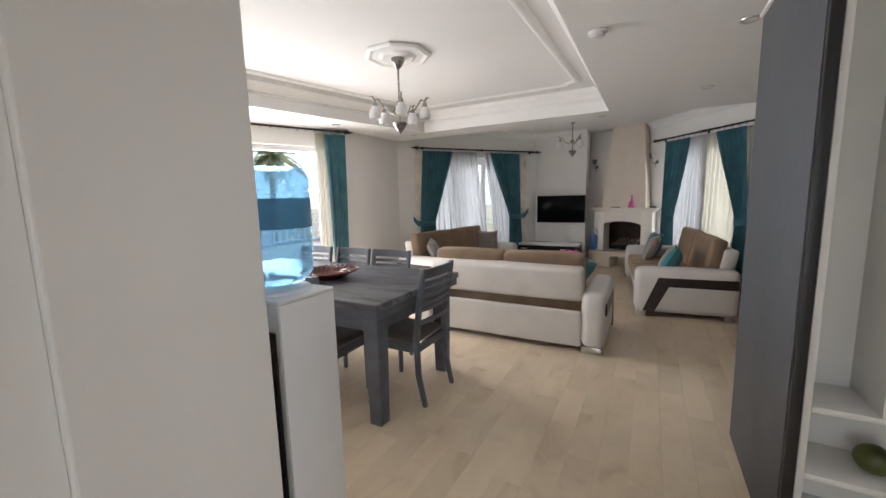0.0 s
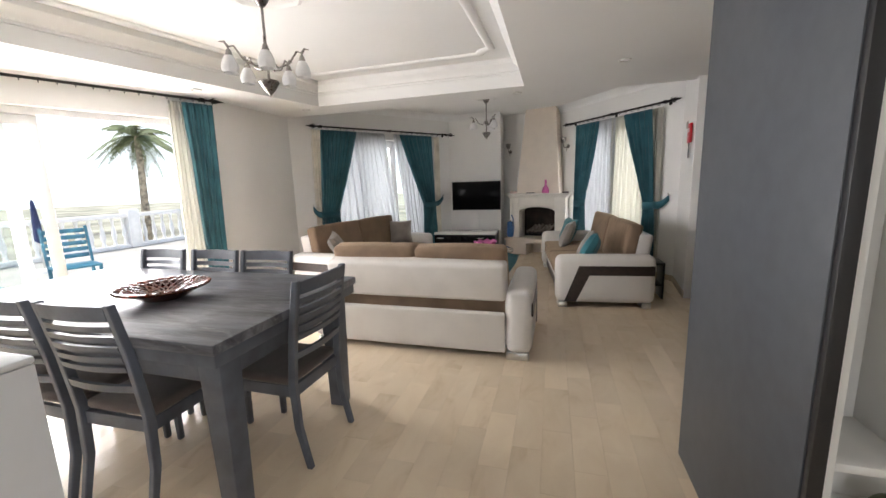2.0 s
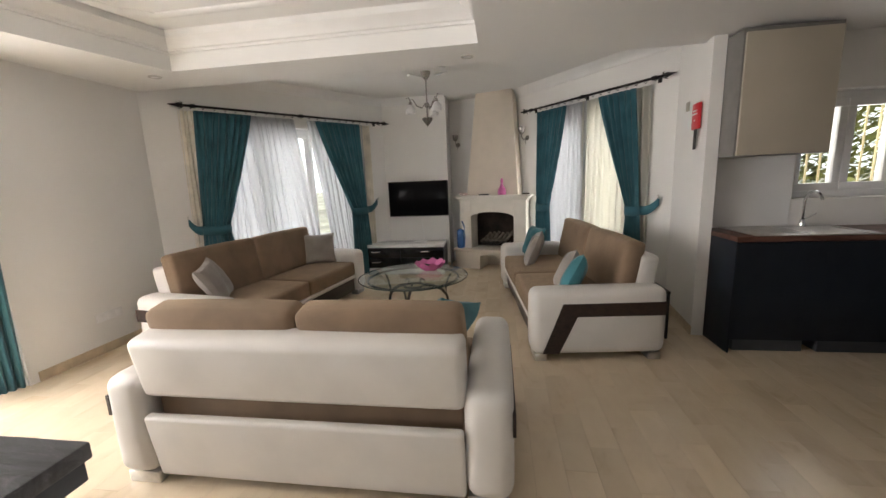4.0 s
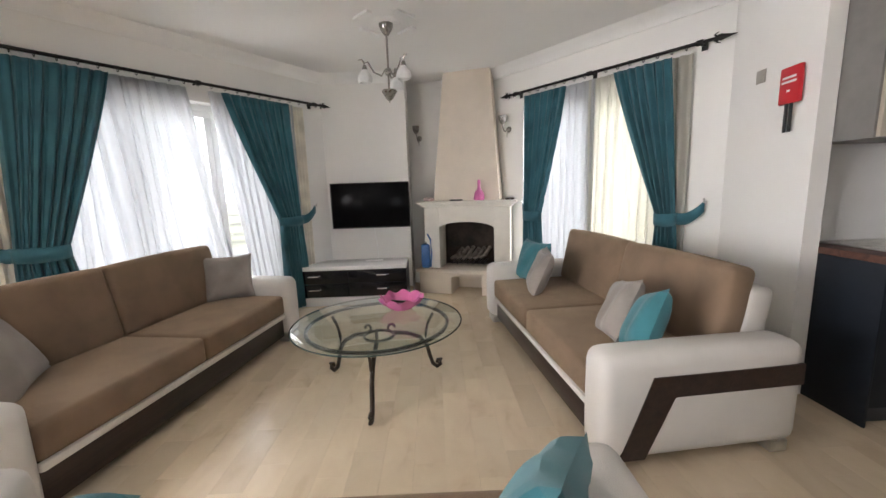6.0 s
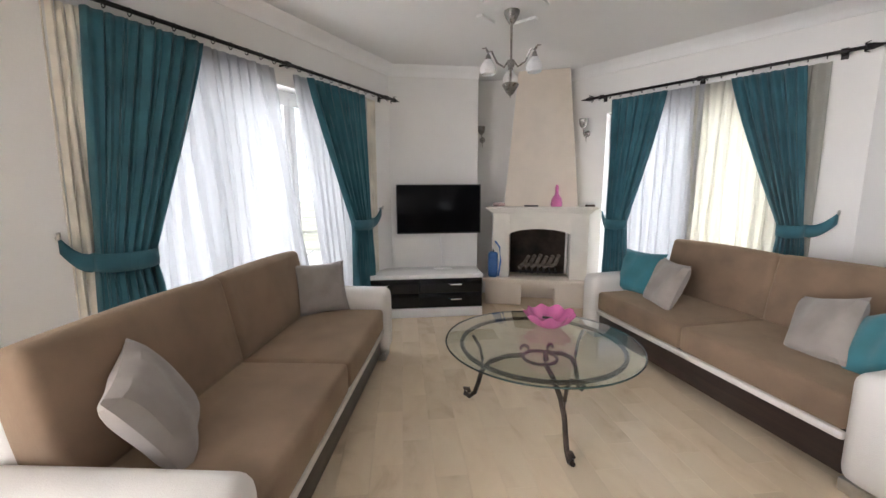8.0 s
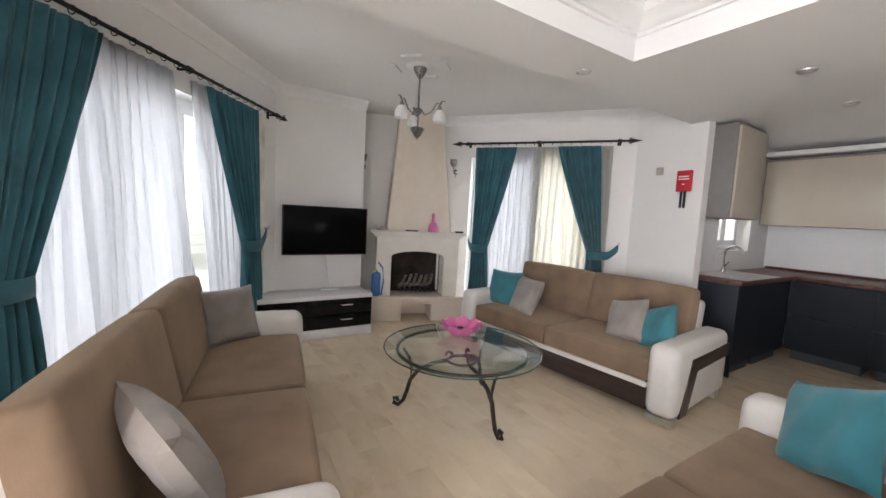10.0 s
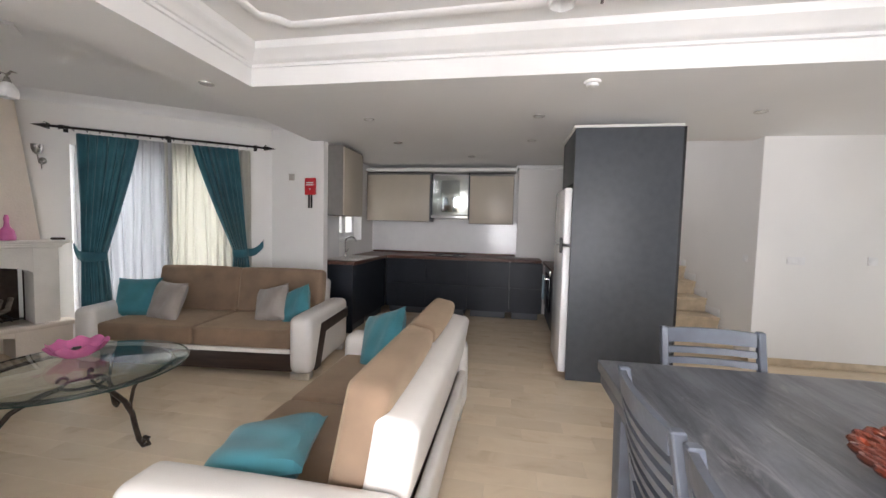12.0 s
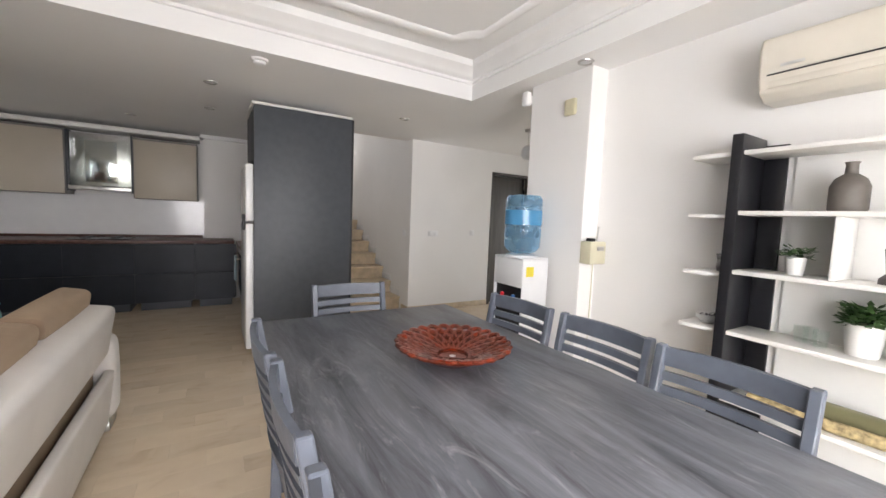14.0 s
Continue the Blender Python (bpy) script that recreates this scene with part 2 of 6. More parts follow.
scuff(TABLE, (0.36, 0.355, 0.37), (1.4, 5.0, 5.0), 2.6)
CHAIR = mat("grey_painted_wood", (0.105, 0.118, 0.145), 0.42, var=0.10, scale=9, bump=0.1, bscale=40)
SEAT = fabric("taupe_seat_cloth", (0.125, 0.10, 0.088), bump=0.35)
ANTHRA = mat("anthracite_laminate", (0.062, 0.069, 0.08), 0.48, var=0.05, scale=14, bump=0.05, bscale=200)
NAVY = mat("dark_blue_gloss", (0.012, 0.016, 0.024), 0.45, var=0.1, bump=0.0, spec=0.3)
BEIGE = mat("beige_laminate", (0.47, 0.42, 0.34), 0.4, var=0.02, scale=3, bump=0.02, bscale=120)
COUNTER = wood("brown_worktop", (0.14, 0.062, 0.042), (0.055, 0.022, 0.016), 0.42, (1, 7, 7), 0.05, 3.0)
WHITE_LAM = mat("white_laminate", (0.78, 0.77, 0.74), 0.4, var=0.015, bump=0.02)
WHITE_GLOSS = mat("white_gloss", (0.80, 0.80, 0.80), 0.15, var=0.012, bump=0.01)
SCREEN = mat("dark_screen", (0.004, 0.004, 0.005), 0.15, var=0.1, bump=0.0, spec=0.06)
BLACK_GLOSS = mat("black_gloss", (0.006, 0.006, 0.008), 0.14, var=0.1, bump=0.0, spec=0.3)
BLACK = mat("black_plastic", (0.014, 0.014, 0.016), 0.4, var=0.1)
DARK_LAM = wood("near_black_laminate", (0.013, 0.013, 0.016), (0.008, 0.008, 0.010), 0.35)
STONE = mat("cream_limestone", (0.73, 0.645, 0.55), 0.6, var=0.018, scale=7, bump=0.18, bscale=55)
STONE_W = mat("white_limestone", (0.77, 0.735, 0.67), 0.6, var=0.025, scale=7, bump=0.15, bscale=55)
SOOT = mat("sooty_brick", (0.032, 0.021, 0.015), 0.9, var=0.35, scale=6, bump=0.6, bscale=20)
LOG = wood("grey_log", (0.28, 0.24, 0.20), (0.07, 0.055, 0.045), 0.9)
SHADE = mat("frosted_glass_shade", (0.80, 0.80, 0.80), 0.35, var=0.03, scale=30, bump=0.2, bscale=60)
RED = mat("red_plastic", (0.55, 0.018, 0.03), 0.4, var=0.05)

# ---- shapes ----
def bx(bm, x0, x1, y0, y1, z0, z1, bev=0.0, seg=2):
    """A box with bevelled edges."""
    r = bmesh.ops.create_cube(bm, size=1.0)
    vs = r["verts"]
    for v in vs:
        v.co = Vector((x0 + (v.co.x + 0.5) * (x1 - x0), y0 + (v.co.y + 0.5) * (y1 - y0), z0 + (v.co.z + 0.5) * (z1 - z0)))
    if bev > 0:
        es = list({e for v in vs for e in v.link_edges})
        bmesh.ops.bevel(bm, geom=es, offset=bev, segments=seg, profile=0.5, affect='EDGES')
    return bm


def box(x0, x1, y0, y1, z0, z1, bev=0.0, seg=2):
    return bx(bmesh.new(), x0, x1, y0, y1, z0, z1, bev, seg)


def prism(bm, pts, axis, a0, a1):
    """Extrudes the outline pts (two coordinates each) along the axis x, y or z from a0 to a1."""
    def co(p, a):
        return {"x": (a, p[0], p[1]), "y": (p[0], a, p[1]), "z": (p[0], p[1], a)}[axis]
    lo = [bm.verts.new(co(p, a0)) for p in pts]
    hi = [bm.verts.new(co(p, a1)) for p in pts]
    n = len(pts)
    faces = [bm.faces.new(lo), bm.faces.new(hi[::-1])]
    for i in range(n):
        faces.append(bm.faces.new((lo[i], hi[i], hi[(i + 1) % n], lo[(i + 1) % n])))
    bmesh.ops.recalc_face_normals(bm, faces=faces)
    return bm


def tube(bm, pts, r, seg=8, closed=False, taper=None):
    """A round bar along a line of points."""
    pts = [Vector(p) for p in pts]
    n = len(pts)
    rings = []
    up = Vector((0, 0, 1))
    for i, p in enumerate(pts):
        a = pts[(i - 1) % n] if closed or i > 0 else p
        b = pts[(i + 1) % n] if closed or i < n - 1 else p
        d = (b - a).normalized()
        u = d.cross(up)
        if u.length < 1e-3:
            u = d.cross(Vector((1, 0, 0)))
        u.normalize()
        w = u.cross(d)
        rr = r if taper is None else r * taper[i]
        rings.append([bm.verts.new(p + (u * math.cos(2 * math.pi * k / seg) + w * math.sin(2 * math.pi * k / seg)) * rr) for k in range(seg)])
    faces = []
    for i in range(n if closed else n - 1):
        A, B = rings[i], rings[(i + 1) % n]
        for k in range(seg):
            faces.append(bm.faces.new((A[k], A[(k + 1) % seg], B[(k + 1) % seg], B[k])))
    if not closed:
        faces += [bm.faces.new(rings[0]), bm.faces.new(rings[-1][::-1])]
    bmesh.ops.recalc_face_normals(bm, faces=faces)
    return bm


def lathe(bm, prof, cx=0.0, cy=0.0, seg=20, wave=None):
    """Turns a profile of (radius, height) round an upright axis."""
    rings = []
    for i, (r, z) in enumerate(prof):
        ring = []
        for k in range(seg):
            a = 2 * math.pi * k / seg
            rr = r * (1 + (wave(a, i) if wave else 0))
            ring.append(bm.verts.new((cx + rr * math.cos(a), cy + rr * math.sin(a), z)))
        rings.append(ring)
    faces = []
    for A, B in zip(rings, rings[1:]):
        for k in range(seg):
            faces.append(bm.faces.new((A[k], A[(k + 1) % seg], B[(k + 1) % seg], B[k])))
    if prof[0][0] > 1e-4:
        faces.append(bm.faces.new(rings[0][::-1]))
    if prof[-1][0] > 1e-4:
        faces.append(bm.faces.new(rings[-1]))
    bmesh.ops.remove_doubles(bm, verts=bm.verts, dist=1e-5)
    bmesh.ops.recalc_face_normals(bm, faces=bm.faces)
    return bm


def grid(bm, nu, nv, f, flip=False):
    """A sheet of nu by nv quads; f(u, v) gives the place."""
    vs = [[bm.verts.new(f(i / nu, j / nv)) for i in range(nu + 1)] for j in range(nv + 1)]
    for j in range(nv):
        for i in range(nu):
            q = (vs[j][i], vs[j][i + 1], vs[j + 1][i + 1], vs[j + 1][i])
            bm.faces.new(q[::-1] if flip else q)
    return bm


def pillow_bm(w, h, d, n=14):
    """A stuffed square cushion standing in its xz plane, pinched at the corners."""
    bm = bmesh.new()
    def side(s):
        def f(u, v):
            a, b = 2 * u - 1, 2 * v - 1
            pin = 1 - 0.10 * (1 - abs(a * a)) * abs(b) ** 3 * 0.9
            pin2 = 1 - 0.10 * (1 - b * b) * abs(a) ** 3 * 0.9
            t = max(0.0, (1 - a ** 4) * (1 - b ** 4)) ** 0.55
            wr = 0.012 * math.sin(7 * a + 3 * b) * t
            return (a * w / 2 * pin2, s * (t * d / 2 + wr * 0.5), b * h / 2 * pin)
        return f
    grid(bm, n, n, side(-1))
    grid(bm, n, n, side(1), True)
    bmesh.ops.remove_doubles(bm, verts=bm.verts, dist=1e-4)
    bmesh.ops.recalc_face_normals(bm, faces=bm.faces)
    return bm


def soft_box(x0, x1, y0, y1, z0, z1, r=0.05, puff=0.012):
    """An upholstered block: rounded edges and slightly swollen faces."""
    bm = box(x0, x1, y0, y1, z0, z1, min(r, (x1 - x0) / 2.1, (y1 - y0) / 2.1, (z1 - z0) / 2.1), 4)
    bmesh.ops.subdivide_edges(bm, edges=[e for e in bm.edges if e.calc_length() > 0.25], cuts=5, use_grid_fill=True)
    cx, cy, cz = (x0 + x1) / 2, (y0 + y1) / 2, (z0 + z1) / 2
    for v in bm.verts:
        a, b, c = (v.co.x - cx) / (x1 - x0) * 2, (v.co.y - cy) / (y1 - y0) * 2, (v.co.z - cz) / (z1 - z0) * 2
        k = puff
        v.co += Vector((math.copysign(k * (1 - b * b) * (1 - c * c), a) * abs(a) ** 6,
                        math.copysign(k * (1 - a * a) * (1 - c * c), b) * abs(b) ** 6,
                        math.copysign(k * (1 - a * a) * (1 - b * b), c) * abs(c) ** 6))
    return bm


def move(bm, m):
    bmesh.ops.transform(bm, matrix=m, verts=bm.verts)
    return bm


def mesh_of(name, bm, material, smooth=True):
    me = bpy.data.meshes.new(name)
    bm.to_mesh(me)
    bm.free()
    for m in (material if isinstance(material, (list, tuple)) else [material]):
        me.materials.append(m)
    if smooth:
        for p in me.polygons:
            p.use_smooth = True
        me.set_sharp_from_angle(angle=radians(35))
    return me


def part(name, bm, material, parent, label="", smooth=True):
    ob = new(name, mesh_of(name, bm, material, smooth))
    ob.parent = parent
    return tagged(ob, label=label) if label else ob


def thing(name, m, label, category, group=""):
    ob = new(name)
    ob.empty_display_size = 0.1
    ob.matrix_basis = m
    return tagged(ob, label=label, category=category, group=group)


def solid(name, bm, material, label, category, m=None, group="", smooth=True):
    """A thing that is one mesh."""
    ob = new(name, mesh_of(name, bm, material, smooth))
    if m is not None:
        ob.matrix_basis = m
    return tagged(ob, label=label, category=category, group=group)


def structure(name, bm, material, label="", smooth=False):
    return tagged(new(name, mesh_of(name, bm, material, smooth)), label=label, category=name.split("_")[0], kind="structure")

# ---- the large structure ----
ZC, ZB, ZT = 2.36, 2.62, 2.63          # soffit, bay ceiling, tray ceiling
TOP = 2.75


def wall(name, p0, p1, thick, openings=(), z0=0.0, z1=TOP, label="smooth white painted plaster wall", ext0=0.0, ext1=0.0):
    """A wall with its inner face on the line p0 to p1 and its thickness to the left of that line; openings are (from, to, sill, head) along it."""
    a, b = Vector(p0), Vector(p1)
    d = (b - a)
    length = d.length
    bm = bmesh.new()
    cuts = sorted(openings)
    s = -ext0
    for (o0, o1, za, zb) in cuts:
        bx(bm, s, o0, 0, thick, z0, z1)
        if za > z0:
            bx(bm, o0, o1, 0, thick, z0, za)
        bx(bm, o0, o1, 0, thick, zb, z1)
        s = o1
    bx(bm, s, length + ext1, 0, thick, z0, z1)
    move(bm, Matrix.Translation((a.x, a.y, 0)) @ Matrix.Rotation(math.atan2(d.y, d.x), 4, 'Z'))
    return structure(name, bm, WALL, label)


A1 = (-3.78, 6.22)
B1 = (-2.05, 8.68)
T1 = (-1.07, 8.70)
R1 = (-1.07, 9.18)
C0, C1 = (-0.12, 8.86), (1.40, 6.83)
D1 = (1.31, 6.08)
WIN_B = (0.36, 2.55)
WIN_C = (0.62, 2.12)
wall("wall_terrace", turned(-3.78, 1.33)[:2], PIVOT[:2], 0.28, [(0.62, 3.42, 0.0, 2.12)], ext0=0.6)
wall("wall_terrace_north", PIVOT[:2], A1, 0.28, ext0=0.05, ext1=0.1)
wall("wall_bay_west", A1, B1, 0.28, [(WIN_B[0], WIN_B[1], 0.06, 2.12)], ext1=0.05)
wall("wall_television", B1, T1, 0.28)
wall("wall_recess_side", (-1.0702, 8.70), R1, 0.22, ext1=0.0, label="short white return wall beside the fireplace")
wall("wall_recess", R1, C0, 0.28, ext0=0.25, ext1=0.1)
wall("wall_bay_east", C0, C1, 0.28, [(WIN_C[0], WIN_C[1], 0.06, 2.12)])
wall("wall_nib", C1, D1, 0.09, ext1=0.0)
wall("wall_kitchen_window", (1.41, 6.22), (3.4, 6.22), 0.28, [(0.642, 1.46, 1.12, 1.95)])
wall("wall_kitchen_back", (3.4, 6.50), (3.4, 2.50), 0.25)
# The high opening is added for the stair fill lamp.
wall("wall_stair_back", (6.2, 2.43), (6.2, 1.31), 0.2, [(0.08, 1.04, 2.85, 4.15)], z1=4.6)
wall("wall_stair_side", (6.2, 1.31), (1.423, 1.31), 0.25, z1=4.6, label="white painted wall along the stairs")
wall("wall_hall_door", (1.42, 1.307), (1.42, -1.3), 0.25, [(1.36, 2.16, 0.0, 2.06)])
# The opening is added for the unseen hall door and its lamp.
wall("wall_hall_south", (1.42, -1.3), (-1.03, -1.3), 0.25, [(0.55, 1.85, 0.0, 2.1)], ext0=0.25, ext1=0.25)
wall("wall_hall_west", (-1.03, -1.3), (-1.03, 0.999), 0.25)
structure("wall_shelf", box(-5.8, -1.55, 1.0, 1.33, 0, TOP), WALL, "white painted plaster wall with the shelf unit")
structure("wall_pillar", box(-1.55, -1.0, 1.0, 1.487, 0, TOP, 0.006), WALL, "white painted pillar at the end of the wall")
structure("wall_partition", box(1.24, 6.2, 2.69, 2.76, 0, 4.6), WALL, "white partition behind the kitchen")
structure("wall_stair_inner", box(1.62, 6.2, 2.43, 2.688, 0, 4.6), WALL, "white painted wall along the stairs")
structure("wall_kitchen_column", box(3.2, 3.398, 3.0, 3.72, 0, ZC - 0.001), WALL, "white boxed-in column beside the wall cabinets")
structure("trim_column_cap", box(3.16, 3.4, 2.97, 3.76, ZC - 0.055, ZC - 0.003, 0.008), PLASTER, "white cap moulding on the kitchen column")
structure("wall_stair_over", box(1.45, 1.6, 1.31, 2.69, ZC + 0.001, 4.6), WALL, "white bulkhead over the stairs")
structure("roof_stair", box(1.45, 6.4, 1.0, 2.8, 4.6, 4.75), CEIL, "plain white stairwell ceiling")

# ceilings
TX0, TX1, TY0, TY1 = -2.95, -0.43, 1.66, 5.76
SKEW = 0.25


def west(y):
    """The tray's west side runs off at a slant."""
    return TX0 - SKEW * (TY1 - y)


def slant(bm):
    """Carries a rectangle's mesh into the slanted outline of the tray."""
    for v in bm.verts:
        v.co.x -= SKEW * (TY1 - v.co.y) * (TX1 - v.co.x) / (TX1 - TX0)
    return bm



FOLD = 6.25
bm = bmesh.new()
prism(bm, [(-5.9, 1.0), (west(1.0), 1.0), (TX0, TY1), (TX0, FOLD), (-3.95, FOLD), (-3.95, 4.9), (-5.9, 1.3)], "z", ZC, TOP + 0.1)
bx(bm, TX1, 1.45, 1.0, FOLD, ZC, TOP + 0.1)
prism(bm, [(west(1.0), 1.0), (TX1, 1.0), (TX1, TY0), (west(TY0), TY0)], "z", ZC, TOP + 0.1)
bx(bm, TX0, TX1, TY1, FOLD, ZC, TOP + 0.1)
bx(bm, 1.45, 3.6, 2.69, 6.6, ZC, TOP + 0.1)
bx(bm, -1.3, 1.7, -1.6, 1.0, ZC, TOP + 0.1)
structure("ceiling", bm, CEIL, "white painted dropped ceiling round the tray")
bm = bmesh.new()
bx(bm, -4.4, 1.8, FOLD, 9.6, ZB, TOP + 0.1)
structure("ceiling_bay", bm, CEIL, "white painted ceiling over the sitting area")
structure("ceiling_tray", slant(box(TX0 - 0.05, TX1 + 0.05, TY0 - 0.05, TY1 + 0.05, ZT, TOP + 0.09)), CEIL, "white raised tray ceiling over the dining area")


def ring_profile(bm, x0, x1, y0, y1, prof):
    """Sweeps a profile of (inset, height) round a rectangle."""
    rings = []
    for ins, z in prof:
        rings.append([bm.verts.new(c) for c in ((x0 + ins, y0 + ins, z), (x1 - ins, y0 + ins, z), (x1 - ins, y1 - ins, z), (x0 + ins, y1 - ins, z))])
    for P, Q in zip(rings, rings[1:] + rings[:1]):
        for k in range(4):
            bm.faces.new((P[k], P[(k + 1) % 4], Q[(k + 1) % 4], Q[k]))
    bmesh.ops.recalc_face_normals(bm, faces=bm.faces)
    return bm


bm = ring_profile(bmesh.new(), TX0, TX1, TY0, TY1,
                  [(-0.002, ZC + 0.13), (0.02, ZC + 0.13), (0.022, ZC + 0.15), (0.04, ZC + 0.155), (0.055, ZC + 0.175), (0.085, ZC + 0.195),
                   (0.11, ZC + 0.22), (0.115, ZT - 0.002), (-0.002, ZT - 0.002)])
structure("trim_tray_cornice", slant(bm), PLASTER, "white stepped plaster cornice inside the tray", True)


def moulding_ring(x0, x1, y0, y1, z, n=0.17):
    """The raised plaster frame with notched corners on the tray ceiling."""
    pts = []
    for (cx, cy, sx, sy) in ((x0, y0, 1, 1), (x1, y0, -1, 1), (x1, y1, -1, -1), (x0, y1, 1, -1)):
        a = [(cx, cy + sy * n), (cx + sx * n * 0.45, cy + sy * n * 0.75), (cx + sx * n * 0.75, cy + sy * n * 0.45), (cx + sx * n, cy)]
        pts += a if sx * sy > 0 else a[::-1]
    bm = bmesh.new()
    k = len(pts)
    cx, cy = (x0 + x1) / 2, (y0 + y1) / 2
    rings = []
    for ins, dz in ((-0.035, 0.0), (-0.03, -0.012), (-0.012, -0.024), (0.012, -0.024), (0.03, -0.012), (0.035, 0.0)):
        ring = []
        for p in pts:
            dx = ins * (1 if p[0] < cx else -1)
            dy = ins * (1 if p[1] < cy else -1)
            ring.append(bm.verts.new((p[0] + dx, p[1] + dy, z + dz)))
        rings.append(ring)
    for P, Q in zip(rings, rings[1:]):
        for i in range(k):
            bm.faces.new((P[i], P[(i + 1) % k], Q[(i + 1) % k], Q[i]))
    bmesh.ops.recalc_face_normals(bm, faces=bm.faces)
    return bm


structure("trim_tray_frame", slant(moulding_ring(-2.76, -0.70, 1.965, 5.41, ZT, 0.13)), PLASTER, "white plaster frame moulding with notched corners", True)


def run(name, pts, prof, material, label):
    """A moulding along a line of wall points; prof is (distance from the wall, height); the room lies to the right of the line."""
    bm = bmesh.new()
    P = [Vector(p) for p in pts]
    rings = []
    for i, p in enumerate(P):
        d0 = (P[i] - P[i - 1]).normalized() if i else (P[1] - P[0]).normalized()
        d1 = (P[i + 1] - P[i]).normalized() if i < len(P) - 1 else d0
        n0, n1 = Vector((d0.y, -d0.x)), Vector((d1.y, -d1.x))
        n = (n0 + n1)
        n = n / max(0.3, n.dot(n0)) if n.length > 1e-4 else n0
        rings.append([bm.verts.new((p.x + n.x * a, p.y + n.y * a, z)) for a, z in prof])
    k = len(prof)
    for R, S in zip(rings, rings[1:]):
        for j in range(k):
            bm.faces.new((R[j], S[j], S[(j + 1) % k], R[(j + 1) % k]))
    bm.faces.new(rings[0])
    bm.faces.new(rings[-1][::-1])
    bmesh.ops.recalc_face_normals(bm, faces=bm.faces)
    return structure(name, bm, material, label, True)


COVE = [(0.0, ZB - 0.10), (0.012, ZB - 0.10), (0.02, ZB - 0.08), (0.05, ZB - 0.04), (0.085, ZB - 0.018), (0.10, ZB - 0.001), (0.0, ZB - 0.001)]
run("trim_bay_cornice", [(-3.765, FOLD), B1, T1], COVE, PLASTER, "white plaster cornice along the bay")
run("trim_bay_cornice_east", [C0, C1, (1.325, FOLD + 0.01)], COVE, PLASTER, "white plaster cornice along the bay")
SK = [(0.0, 0.004), (0.012, 0.004), (0.012, 0.072), (0.008, 0.078), (0.0, 0.078)]
run("baseboard_west", [(-3.78, 4.96), A1, (-3.58, 6.5)], SK, SKIRT, "beige stone skirting")
run("baseboard_tv", [(-2.46, 8.1), B1, T1], SK, SKIRT, "beige stone skirting")
run("baseboard_east", [(1.22, 7.07), C1, D1], SK, SKIRT, "beige stone skirting")
run("baseboard_hall", [(1.62, 1.31), (1.42, 1.31), (1.42, -0.05)], SK, SKIRT, "beige stone skirting")
run("baseboard_shelf", [(-1.0, 1.0), (-1.0, 1.487), (-1.55, 1.487), (-1.55, 1.33), (-5.2, 1.33)], SK, SKIRT, "beige stone skirting")

structure("floor", prism(bmesh.new(), [(-5.75, -1.6), (6.4, -1.6), (6.4, 9.7), (-4.2, 9.7), (-4.0, 4.95), (-5.75, 1.1)], "z", -0.16, -0.006), GROUT, "grout bed under the travertine tiles")

